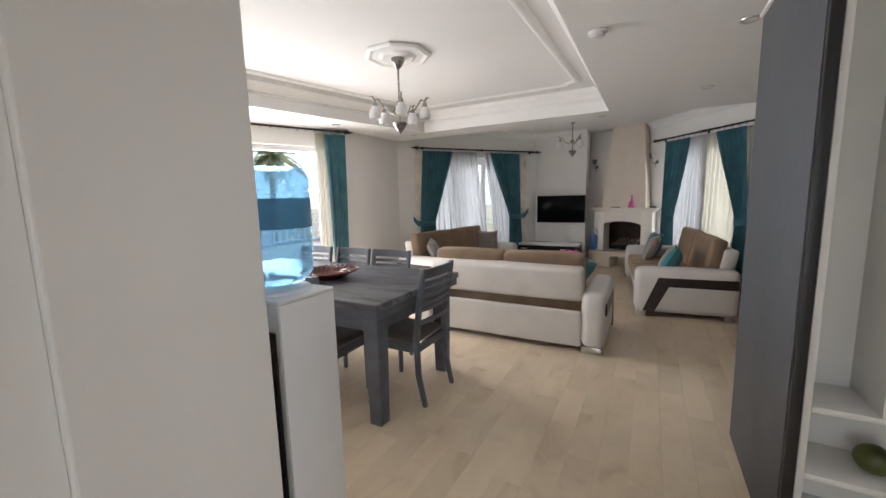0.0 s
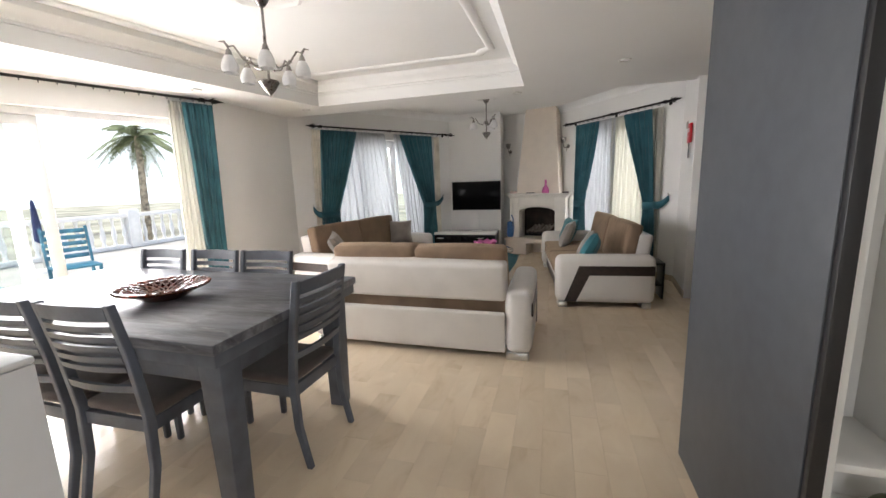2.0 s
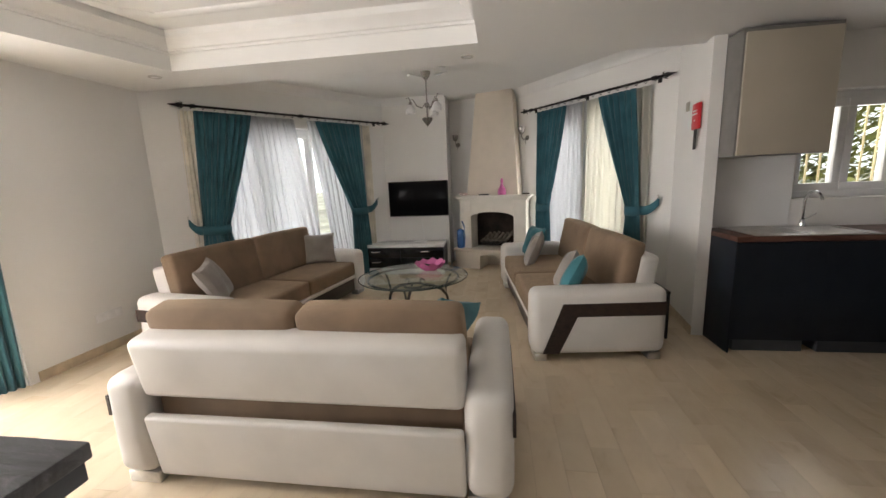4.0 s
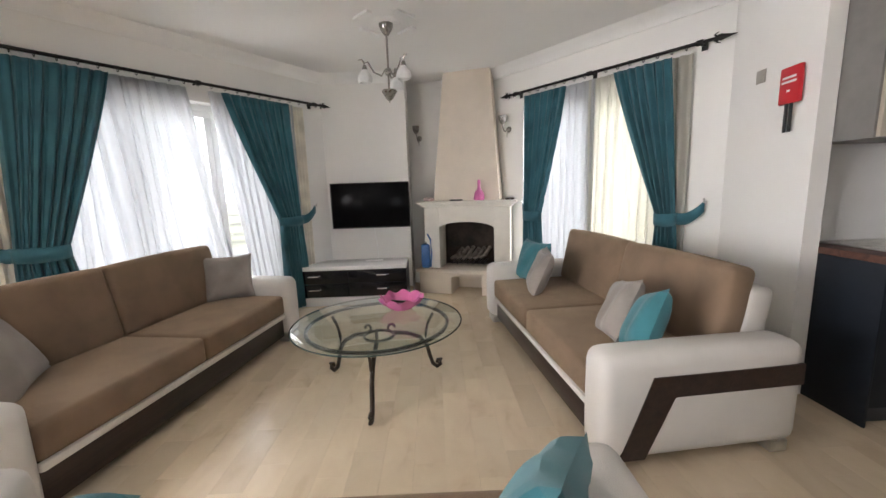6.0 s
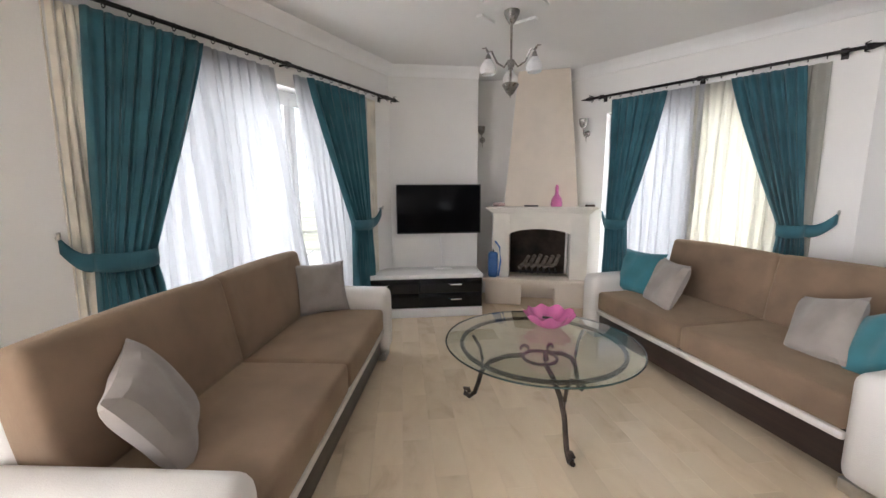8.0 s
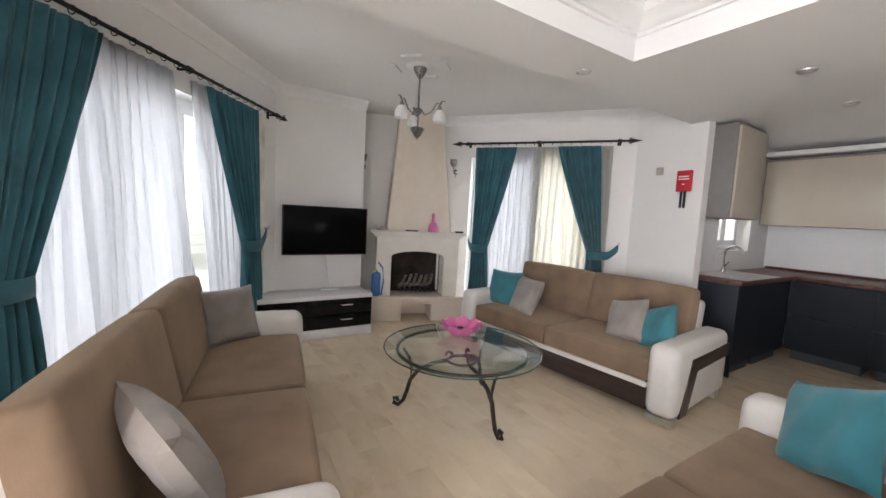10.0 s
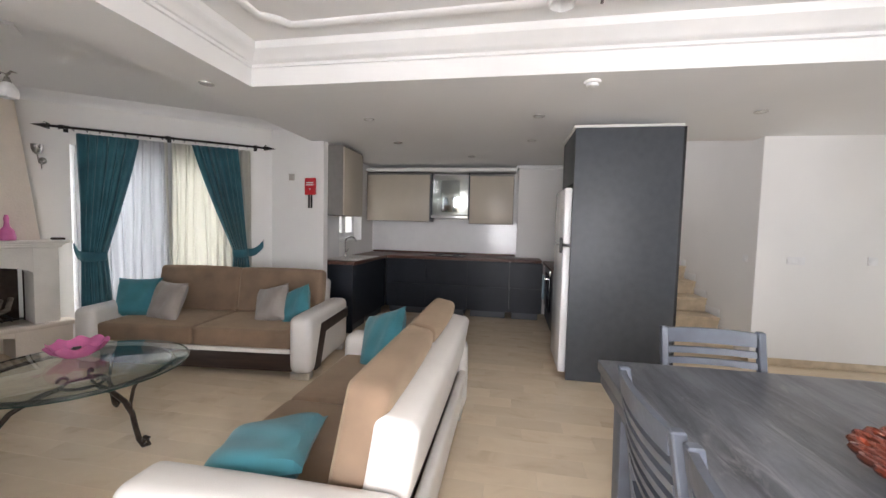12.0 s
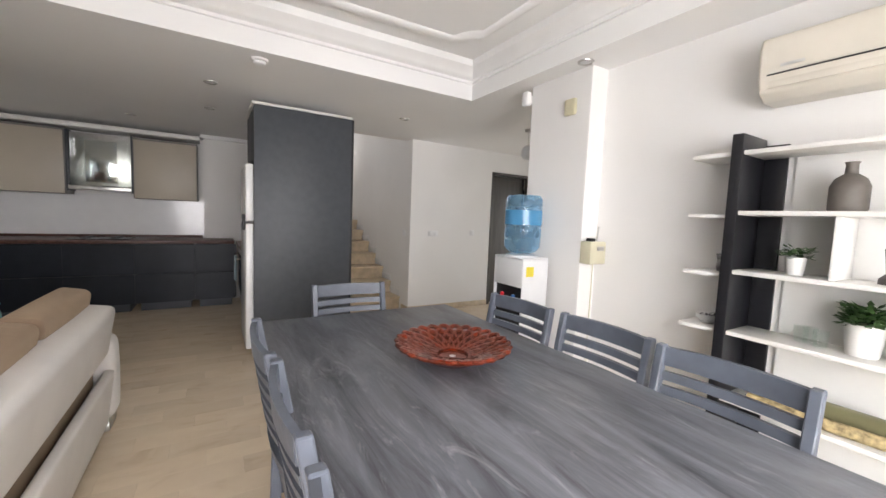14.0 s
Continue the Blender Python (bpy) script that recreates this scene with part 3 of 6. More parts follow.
# ---- sitting area ----
def sofa(W, D, m, label, seats=2):
    """Two-seat sofa: cream leatherette shell and arms with a dark inlay, brown cushions. Its front faces +y."""
    root = thing("sofa", m, label, "sofa", "sofas of the sitting area")
    aw, h = 0.20, 0.56
    x0, x1, y0, y1 = -W / 2, W / 2, -D / 2, D / 2
    for s in (-1, 1):
        a, b = (x0, x0 + aw) if s < 0 else (x1 - aw, x1)
        arm = part("armrest", soft_box(a, b, y0, y1, 0.06, h, 0.06, 0.008), LEATHER, root)
        xo = x0 - 0.001 if s < 0 else x1 + 0.001
        pts = [(y0 + 0.02, h - 0.10), (y0 + 0.02, h - 0.20), (y1 - 0.33, h - 0.20), (y1 - 0.20, 0.075), (y1 - 0.08, 0.075), (y1 - 0.225, h - 0.10)]
        bm = prism(bmesh.new(), pts, "x", xo - 0.006 * s, xo + 0.008 * s)
        part("inlay", bm, INLAY, arm, "dark wood inlay band")
    part("base", box(x0 + aw + 0.002, x1 - aw - 0.002, y0 + 0.09, y1 - 0.06, 0.055, 0.25, 0.008), INLAY, root, "dark wooden front plinth")
    part("front_piping", box(x0 + aw + 0.002, x1 - aw - 0.002, y1 - 0.062, y1 - 0.028, 0.222, 0.262, 0.012), LEATHER, root, "cream leatherette front edge")
    low = soft_box(x0 + aw + 0.003, x1 - aw - 0.003, -0.025, 0.025, 0, 0.33, 0.015, 0.004)
    move(low, Matrix.Translation((0, y0 + 0.055, 0.05)) @ Matrix.Rotation(radians(7), 4, 'X'))
    part("back_panel", low, LEATHER, root, "cream leatherette back panel")
    bm = box(x0 + aw + 0.006, x1 - aw - 0.006, y0 + 0.085, y0 + 0.14, 0.28, 0.52, 0.02)
    part("seat_frame", bm, BROWN, root)
    iw = (W - 2 * aw)
    up = soft_box(x0 + aw + 0.003 - 0.01, x1 - aw - 0.003 + 0.01, -0.08, 0.08, 0, 0.30, 0.035, 0.010)
    move(up, Matrix.Translation((0, y0 + 0.10, 0.468)) @ Matrix.Rotation(radians(9), 4, 'X'))
    part("backrest", up, LEATHER, root, "padded cream leatherette backrest")
    w = iw / seats
    for i in range(seats):
        a = x0 + aw + i * w
        seat = soft_box(a + 0.004, a + w - 0.004, y0 + 0.26, y1 - 0.03, 0.262, 0.425, 0.028, 0.014)
        part("seat_cushion", seat, BROWN, root)
        back = soft_box(a + 0.004, a + w - 0.004, -0.075, 0.075, 0, 0.47, 0.036, 0.014)
        move(back, Matrix.Translation((0, y0 + 0.235, 0.405)) @ Matrix.Rotation(radians(11), 4, 'X'))
        part("back_cushion", back, BROWN, root)
    for sx in (-1, 1):
        for sy in (-1, 1):
            cx, cy = sx * (W / 2 - 0.11), sy * (D / 2 - 0.07)
            part("foot", box(cx - 0.085, cx + 0.085, cy - 0.045, cy + 0.045, 0.001, 0.062, 0.006), METAL, root, "brushed metal foot")
    return root


sofa(1.88, 0.90, pose(-1.19, 4.565, 0), "two-seat sofa with brown cushions, seen from its cream back")
sofa(2.20, 0.98, pose(0.315, 6.625, 0, rz=95.6), "brown and cream sofa under the east bay window")
sofa(2.24, 0.88, pose(-2.627, 6.35, 0, rz=-98.5), "brown and cream sofa before the west bay window")


def pillow(m, cloth, label, w=0.39, h=0.39, d=0.14):
    return solid("cushion", pillow_bm(w, h, d), cloth, label, "cushion", m, "scatter cushions")


def lying(x, y, z, rz, lean, spin=0):
    """A cushion's pose at its middle: turned to rz, leaning back, spun in its own plane."""
    return pose(x, y, z, lean, 0, rz) @ pose(0, 0, 0, 0, spin, 0)


pillow(lying(0.12, 7.42, 0.60, 110, 20), TEAL_C, "square teal cushion leaning on the sofa arm")
pillow(lying(0.09, 7.05, 0.585, 80, 22), GREY_C, "square grey-beige cushion on the brown sofa")
pillow(lying(0.28, 6.08, 0.575, 74, 24, 16), GREY_C, "square grey-beige cushion on the brown sofa", 0.37, 0.37)
pillow(lying(0.29, 5.83, 0.585, 70, 24, 26), TEAL_C, "square teal cushion leaning on the sofa arm", 0.33, 0.33)
pillow(lying(-2.54, 7.20, 0.60, -155, 20), GREY_C, "square grey-beige cushion on the brown sofa")
pillow(lying(-2.77, 5.66, 0.59, -70, 26, 10), GREY_C, "square grey-beige cushion on the brown sofa")
pillow(lying(-0.60, 4.66, 0.60, 52, 26, 22), TEAL_C, "square teal cushion in the sofa corner")
pillow(lying(-1.76, 4.73, 0.50, 14, 80), TEAL_C, "teal cushion lying back on the sofa")


def coffee_table(m):
    root = thing("coffee_table", m, "round glass coffee table on scrolled wrought-iron legs", "coffee table")
    R = 0.54
    part("glass_top", lathe(bmesh.new(), [(0.0, 0.448), (R - 0.008, 0.448), (R, 0.453), (R, 0.457), (R - 0.008, 0.462), (0.0, 0.462)], seg=72), TABLE_GLASS, root, "clear round glass top")
    edge = [((R + 0.001) * math.cos(2 * math.pi * k / 72), (R + 0.001) * math.sin(2 * math.pi * k / 72), 0.455) for k in range(72)]
    part("glass_edge", tube(bmesh.new(), edge, 0.0045, 6, True), GLASS_EDGE, root, "dark green edge of the glass")
    ring = [((R - 0.09) * math.cos(2 * math.pi * k / 48), (R - 0.09) * math.sin(2 * math.pi * k / 48), 0.434) for k in range(48)]
    part("ring", tube(bmesh.new(), ring, 0.012, 8, True), BRONZE, root)
    for a in (-90, 30, 150):
        ca, sa = math.cos(radians(a)), math.sin(radians(a))
        prof = [(0.10, 0.35), (0.20, 0.325), (0.30, 0.27), (0.352, 0.20), (0.372, 0.12), (0.395, 0.05), (0.43, 0.016), (0.462, 0.03), (0.462, 0.062), (0.437, 0.066), (0.433, 0.045)]
        pts = [(ca * r, sa * r, z) for r, z in prof]
        leg = part("leg", tube(bmesh.new(), pts, 0.0145, 8), BRONZE, root)
        arc = [(ca * r, sa * r, z) for r, z in [(0.352, 0.20), (0.345, 0.28), (0.365, 0.36), (0.41, 0.425)]]
        part("brace", tube(bmesh.new(), arc, 0.010, 8), BRONZE, leg)
        sc = []
        for k in range(13):
            t = k / 12
            q = t * 1.5 * math.pi
            sc.append((0.085 + 0.028 * math.cos(q) * (1 - 0.45 * t), 0.385 + 0.03 * math.sin(q) * (1 - 0.4 * t)))
        part("scroll", tube(bmesh.new(), [(ca * r, sa * r, z) for r, z in sc], 0.009, 7), BRONZE, leg)
    hub = [(0.095 * math.cos(2 * math.pi * k / 24), 0.095 * math.sin(2 * math.pi * k / 24), 0.352) for k in range(24)]
    part("hub_ring", tube(bmesh.new(), hub, 0.010, 8, True), BRONZE, root)
    return root


coffee_table(pose(-1.155, 6.38, 0))
PINK_B = mat("pink_plastic", (0.66, 0.17, 0.39), 0.2, var=0.08, scale=10)

# ---- dining area ----
def dining_table(m, L=2.10, W=1.06, H=0.80):
    root = thing("dining_table", m, "large grey-washed wooden dining table with square legs", "dining table")
    bm = bmesh.new()
    part("tabletop", bx(bm, -L / 2, L / 2, -W / 2, W / 2, H - 0.045, H, 0.006), TABLE, root, "brushed grey wooden top")
    part("edge_band", box(-L / 2 + 0.012, L / 2 - 0.012, -W / 2 + 0.012, W / 2 - 0.012, H - 0.10, H - 0.046, 0.004), CHAIR, root)
    for s in (-1, 1):
        part("apron", box(-L / 2 + 0.13, L / 2 - 0.13, s * (W / 2 - 0.075) - 0.012, s * (W / 2 - 0.075) + 0.012, H - 0.19, H - 0.101), CHAIR, root)
        part("apron", box(s * (L / 2 - 0.075) - 0.012, s * (L / 2 - 0.075) + 0.012, -W / 2 + 0.13, W / 2 - 0.13, H - 0.19, H - 0.101), CHAIR, root)
        for q in (-1, 1):
            cx, cy = s * (L / 2 - 0.105), q * (W / 2 - 0.115)
            bm = box(-0.055, 0.055, -0.055, 0.055, 0.001, H - 0.101, 0.006)
            for v in bm.verts:
                k = 0.80 + 0.20 * min(1.0, v.co.z / 0.55)
                v.co.x *= k
                v.co.y *= k
            move(bm, Matrix.Translation((cx, cy, 0)))
            part("leg", bm, CHAIR, root)
    return root


dining_table(pose(-2.345, 2.915, 0))


def dining_chair(m):
    """Slat-back chair; the sitter faces +y."""
    root = thing("dining_chair", m, "grey painted slat-back dining chair with a taupe padded seat", "chair", "chairs round the dining table")
    seat = soft_box(-0.215, 0.215, -0.19, 0.23, 0.435, 0.485, 0.022, 0.012)
    part("seat", seat, SEAT, root, "taupe upholstered seat")
    bm = bmesh.new()
    bx(bm, -0.205, 0.205, 0.19, 0.212, 0.375, 0.436, 0.003)
    bx(bm, -0.205, 0.205, -0.205, -0.183, 0.375, 0.436, 0.003)
    bx(bm, -0.212, -0.19, -0.2, 0.21, 0.375, 0.436, 0.003)
    bx(bm, 0.19, 0.212, -0.2, 0.21, 0.375, 0.436, 0.003)
    part("seat_frame", bm, CHAIR, root)
    for s in (-1, 1):
        bm = box(-0.019, 0.019, -0.019, 0.019, 0.001, 0.436, 0.004)
        for v in bm.verts:
            k = 0.72 + 0.28 * min(1.0, v.co.z / 0.4)
            v.co.x, v.co.y = v.co.x * k, v.co.y * k
        move(bm, Matrix.Translation((s * 0.195, 0.195, 0)))
        part("front_leg", bm, CHAIR, root)
        bm = bmesh.new()
        side = [(-0.275, 0.001), (-0.245, 0.001), (-0.195, 0.22), (-0.185, 0.46), (-0.215, 0.72), (-0.262, 0.985), (-0.294, 0.985), (-0.252, 0.72), (-0.225, 0.46), (-0.232, 0.22)]
        prism(bm, side, "x", s * 0.215 - 0.016, s * 0.215 + 0.016)
        bmesh.ops.bevel(bm, geom=list(bm.edges), offset=0.004, segments=1, affect='EDGES')
        part("back_post", bm, CHAIR, root)
    def back_y(z):
        return -0.205 - 0.075 * max(0.0, (z - 0.46)) / 0.52 - 0.01 * max(0, z - 0.7)
    for z, hh in ((0.947, 0.062), (0.882, 0.027), (0.835, 0.027), (0.788, 0.027), (0.741, 0.027), (0.694, 0.027), (0.60, 0.034)):
        bm = bmesh.new()
        n = 8
        rows = []
        for k in range(n + 1):
            x = -0.2 + 0.4 * k / n
            dip = -0.018 * (1 - (x / 0.2) ** 2)
            arch = 0.004 * (1 - (x / 0.2) ** 2) if hh > 0.05 else 0
            y = back_y(z) + dip
            rows.append([(x, y - 0.009, z - hh / 2), (x, y + 0.009, z - hh / 2), (x, y + 0.009 - 0.006, z + hh / 2 + arch), (x, y - 0.009 - 0.006, z + hh / 2 + arch)])
        vs = [[bm.verts.new(c) for c in r] for r in rows]
        for A, B in zip(vs, vs[1:]):
            for j in range(4):
                bm.faces.new((A[j], A[(j + 1) % 4], B[(j + 1) % 4], B[j]))
        bm.faces.new(vs[0])
        bm.faces.new(vs[-1][::-1])
        bmesh.ops.recalc_face_normals(bm, faces=bm.faces)
        part("top_rail" if hh > 0.05 else "slat", bm, CHAIR, root)
    return root


chair = dining_chair(pose(-1.49, 2.97, 0, rz=89))
for ob in chair.children:
    ob.data.transform(Matrix.Diagonal((0.88, 1, 0.96, 1)))
for x, y, r in ((-1.98, 3.205, 180), (-2.42, 3.20, 179), (-2.89, 3.20, 181), (-1.91, 2.61, 2), (-2.35, 2.60, -1), (-2.79, 2.62, 1)):
    copy_thing(chair, pose(x, y, 0, rz=r))

# ---- kitchen ----
GREIGE = mat("greige_laminate", (0.20, 0.19, 0.18), 0.45, var=0.04, scale=12, bump=0.04, bscale=150)
def cabinet(name, bm, material, label, group="kitchen cabinets"):
    """An empty at the unit's base with its body."""
    root = thing(name, pose(0, 0, 0), label, "cabinet", group)
    part("body", bm, material, root)
    return root


# tall housing with the refrigerator
tall = thing("tall_cabinet", pose(0.5, 2.432, 0), "tall anthracite housing round the refrigerator", "cabinet")
part("side_panel", box(0.0, 0.04, 0.0, 0.868, 0.001, 2.25, 0.002), ANTHRA, tall, "anthracite laminate side panel")
part("edge_strip", box(0.004, 0.037, -0.022, -0.001, 0.001, 2.25, 0.001), BLACK, tall, "black edge strip")
part("top_door", box(0.041, 0.70, 0.33, 0.866, 1.78, 2.25, 0.003), ANTHRA, tall)
part("top_trim", box(-0.012, 0.74, 0.0, 0.885, 2.251, 2.272, 0.004), WHITE_LAM, tall, "white trim over the housing")
part("side_panel", box(0.701, 0.73, 0.33, 0.868, 0.001, 2.25, 0.002), ANTHRA, tall)
fr = thing("refrigerator", pose(0.552, 2.79, 0), "white two-door refrigerator in a dark housing", "refrigerator")
part("body", box(0, 0.63, 0, 0.50, 0.02, 1.74, 0.01), WHITE_GLOSS, fr)
part("freezer_door", box(0, 0.63, 0.505, 0.575, 1.23, 1.74, 0.018), WHITE_GLOSS, fr)
part("lower_door", box(0, 0.63, 0.505, 0.575, 0.05, 1.21, 0.018), WHITE_GLOSS, fr)
part("handle", box(0.0, 0.05, 0.576, 0.60, 1.15, 1.29, 0.008), BLACK, fr, "dark door handle")


def base_unit(x0, x1, y0, y1, front, label="dark blue gloss base cabinet with a plinth"):
    """A base cabinet; front names the side with doors."""
    root = thing("base_cabinet", pose(x0, y0, 0), label, "cabinet", "kitchen base cabinets")
    w, d = x1 - x0, y1 - y0
    part("body", box(0.02, w - 0.02, 0.02, d - 0.02, 0.10, 0.855), NAVY, root)
    part("plinth", box(0.05, w - 0.05, 0.05, d - 0.05, 0.001, 0.10), ANTHRA, root, "dark plinth")
    if front == "-x":
        rows = ((0.11, 0.47), (0.474, 0.85))
        for z0, z1 in rows:
            part("drawer_front", box(0, 0.02, 0.0006, d - 0.0006, z0, z1), NAVY, root, smooth=False)
    else:
        y = 0.0 if front == "-y" else d - 0.02
        part("door", box(0.0006, w - 0.0006, y, y + 0.02, 0.11, 0.85), NAVY, root, smooth=False)
    return root


base_unit(1.42, 2.00, 5.74, 6.21, "-y", "dark blue gloss base cabinet under the sink")
base_unit(2.00, 2.69, 5.74, 6.21, "-y")
for y0, y1 in ((5.10, 5.735), (4.45, 5.10), (3.82, 4.45)):
    base_unit(2.70, 3.38, y0, y1, "-x")
base_unit(2.70, 3.18, 3.34, 3.82, "-x")
cabinet("end_panel", box(1.404, 1.419, 5.735, 6.21, 0.001, 0.86, 0.002), NAVY, "dark blue gloss cabinet end panel beside the wall")
wt = thing("worktop", pose(0, 0, 0), "brown wood-grain kitchen worktop in an L", "worktop")
part("sink_run", box(1.398, 3.395, 5.715, 6.215, 0.861, 0.90, 0.004), COUNTER, wt)
part("hob_run", box(2.67, 3.395, 3.74, 5.714, 0.861, 0.90, 0.004), COUNTER, wt)
part("end_run", box(2.67, 3.19, 3.36, 3.739, 0.861, 0.90, 0.004), COUNTER, wt)
part("upstand", box(3.38, 3.396, 3.74, 6.20, 0.901, 0.93, 0.003), COUNTER, wt)

oven = thing("oven", pose(1.262, 2.80, 0), "black built-in oven with a steel handle in a dark unit", "oven")
part("unit", box(0.0, 1.40, 0, 0.50, 0.10, 0.86), NAVY, oven)
part("plinth", box(0.0, 1.40, 0, 0.46, 0.001, 0.10), ANTHRA, oven)
part("oven_door", box(0.70, 1.29, 0.50, 0.525, 0.30, 0.76, 0.004), BLACK_GLOSS, oven)
part("control_panel", box(0.70, 1.29, 0.50, 0.522, 0.765, 0.85, 0.004), METAL, oven)
bm = tube(bmesh.new(), [(0.75, 0.526, 0.72), (0.75, 0.56, 0.72), (1.24, 0.56, 0.72), (1.24, 0.526, 0.72)], 0.008)
part("handle", bm, CHROME, oven, "steel bar handle")
solid("worktop_end", box(1.262, 2.665, 2.80, 3.345, 0.861, 0.90, 0.004), COUNTER, "brown wood-grain worktop over the oven", "worktop")
TOWEL = fabric("pale_blue_cloth", (0.45, 0.60, 0.68), weave=250)
bm = grid(bmesh.new(), 10, 14, lambda u, v: (2.06 + 0.22 * u, 3.372 + 0.012 * math.sin(9 * u + 2 * v) + 0.006 * v, 0.745 - 0.30 * v))
tw = solid("tea_towel", bm, TOWEL, "pale blue tea towel hanging on the oven handle", "towel")
sd = tw.modifiers.new("thick", 'SOLIDIFY')
sd.thickness = 0.006


def wall_cabinet(x0, x1, y0, y1, z0, z1, front, label="beige laminate wall cabinet in a grey carcass"):
    root = thing("wall_cabinet", pose(x0, y0, z0), label, "cabinet", "kitchen wall cabinets")
    w, d, h = x1 - x0, y1 - y0, z1 - z0
    part("carcass", box(0.0 if front != "-x" else 0.02, w, 0.0 if front != "-y" else 0.02, d, 0, h, 0.002), GREIGE, root)
    if front == "-x":
        part("door", box(0, 0.02, 0.012, d - 0.012, 0.004, h - 0.03, 0.002), BEIGE, root)
    else:
        part("door", box(0.012, w - 0.012, 0, 0.02, 0.004, h - 0.03, 0.002), BEIGE, root)
    return root


wall_cabinet(1.405, 2.02, 5.86, 6.217, 1.47, 2.335, "-y")
wall_cabinet(3.06, 3.395, 5.13, 6.21, 1.44, 2.22, "-x")
wall_cabinet(3.06, 3.395, 3.79, 4.49, 1.42, 2.20, "-x")
solid("cornice_trim", box(3.02, 3.395, 3.76, 6.21, 2.245, 2.30, 0.01), WHITE_LAM, "pale trim board over the wall cabinets", "trim board")
hood = thing("cooker_hood", pose(3.08, 4.51, 1.50), "steel and glass cooker hood between the wall cabinets", "cooker hood")
part("housing", box(0.10, 0.31, 0, 0.60, 0.06, 0.70, 0.003), METAL, hood)
part("frame_side", box(0.0, 0.30, -0.018, -0.001, -0.02, 0.72, 0.002), ANTHRA, hood)
part("frame_side", box(0.0, 0.30, 0.601, 0.618, -0.02, 0.72, 0.002), ANTHRA, hood)
part("canopy", box(-0.01, 0.31, 0, 0.60, 0.0, 0.05, 0.006), METAL, hood)
part("chimney_plate", box(0.085, 0.099, 0.15, 0.46, 0.10, 0.62, 0.004), CHROME, hood, "bright polished steel plate")
part("glass", box(0.03, 0.04, 0.01, 0.59, 0.055, 0.64, 0.002), GLASS, hood)

sink = thing("sink", pose(1.92, 5.96, 0.901), "stainless steel inset sink with a drainer", "sink")
bm = bmesh.new()
for a in ((-0.40, 0.40, -0.24, -0.20), (-0.40, 0.40, 0.20, 0.24), (-0.40, -0.36, -0.20, 0.20), (0.36, 0.40, -0.20, 0.20), (-0.02, 0.02, -0.20, 0.20)):
    bx(bm, *a, 0.0, 0.008, 0.002)
bx(bm, -0.36, 0.36, -0.2, 0.2, 0.0, 0.003)
part("rim", bm, METAL, sink)
for k in range(7):
    part("drainer_rib", box(-0.34, -0.05, -0.17 + k * 0.055, -0.15 + k * 0.055, 0.003, 0.007, 0.001), METAL, sink)
tap = thing("tap", pose(2.10, 6.15, 0.902), "chrome swan-neck kitchen tap", "tap")
part("base", lathe(bmesh.new(), [(0.026, 0), (0.026, 0.012), (0.018, 0.05), (0.016, 0.06)], seg=16), CHROME, tap)
neck = [(0, 0, 0.05), (0, 0, 0.20)] + [(0, -0.085 + 0.085 * math.cos(radians(a)), 0.20 + 0.085 * math.sin(radians(a))) for a in range(15, 170, 15)]
part("spout", tube(bmesh.new(), neck, 0.011, 10), CHROME, tap)
part("lever", tube(bmesh.new(), [(0.0, 0, 0.06), (0.05, -0.01, 0.085), (0.08, -0.012, 0.11)], 0.007), CHROME, tap)
hobd = thing("hob", pose(3.04, 4.80, 0.901), "black glass hob set in the worktop", "hob")
part("plate", box(-0.24, 0.24, -0.29, 0.29, 0, 0.008, 0.003), BLACK_GLOSS, hobd)
for cx, cy in ((-0.11, -0.14), (0.11, -0.14), (-0.11, 0.14), (0.11, 0.14)):
    part("burner", lathe(bmesh.new(), [(0.0, 0.009), (0.05, 0.009), (0.05, 0.016), (0.03, 0.022), (0.0, 0.022)], cx, cy, 18), BLACK, hobd)
stb = thing("side_table", pose(0.985, 6.11, 0), "small near-black side table behind the sofa arm", "side table")
part("top", box(-0.1, 0.1, -0.14, 0.14, 0.39, 0.415, 0.003), DARK_LAM, stb)
for s in (-1, 1):
    part("side_panel", box(s * 0.09 - 0.01, s * 0.09 + 0.01, -0.13, 0.13, 0.001, 0.389, 0.002), DARK_LAM, stb)
part("shelf", box(-0.079, 0.079, -0.125, 0.125, 0.15, 0.17, 0.002), DARK_LAM, stb)
structure("wall_tiles_splash", box(3.394, 3.3995, 3.722, 6.219, 0.93, 1.46), WHITE_GLOSS, "glossy white splashback")
structure("wall_tiles_splash_sink", box(1.412, 2.04, 6.2135, 6.2195, 0.90, 1.46), WHITE_GLOSS, "glossy white splashback")

# ---- fireplace wall ----
FP = pose(-0.413, 8.45, 0, rz=-18.7)
fp = thing("fireplace", FP, "cream limestone fireplace with an arched firebox and a tapering hood", "fireplace")
bm = bmesh.new()
bx(bm, -0.60, -0.19, 0.0, 0.42, 0.004, 0.27, 0.004)
bx(bm, 0.19, 0.60, 0.0, 0.42, 0.004, 0.27, 0.004)
arch = [(-0.19, 0.27), (0.19, 0.27), (0.19, 0.205)] + [(0.19 * math.cos(radians(a)), 0.205 + 0.025 * math.sin(radians(a))) for a in range(15, 180, 15)] + [(-0.19, 0.205)]
prism(bm, arch, "y", 0.0, 0.42)
bx(bm, -0.19, 0.19, 0.36, 0.42, 0.004, 0.22)
part("plinth", bm, STONE, fp)
part("hearth_slab", box(-0.63, 0.63, -0.03, 0.43, 0.271, 0.315, 0.012), STONE, fp, "pale stone hearth slab")
bm = bmesh.new()
bx(bm, -0.52, -0.335, 0.035, 0.30, 0.316, 1.06, 0.005)
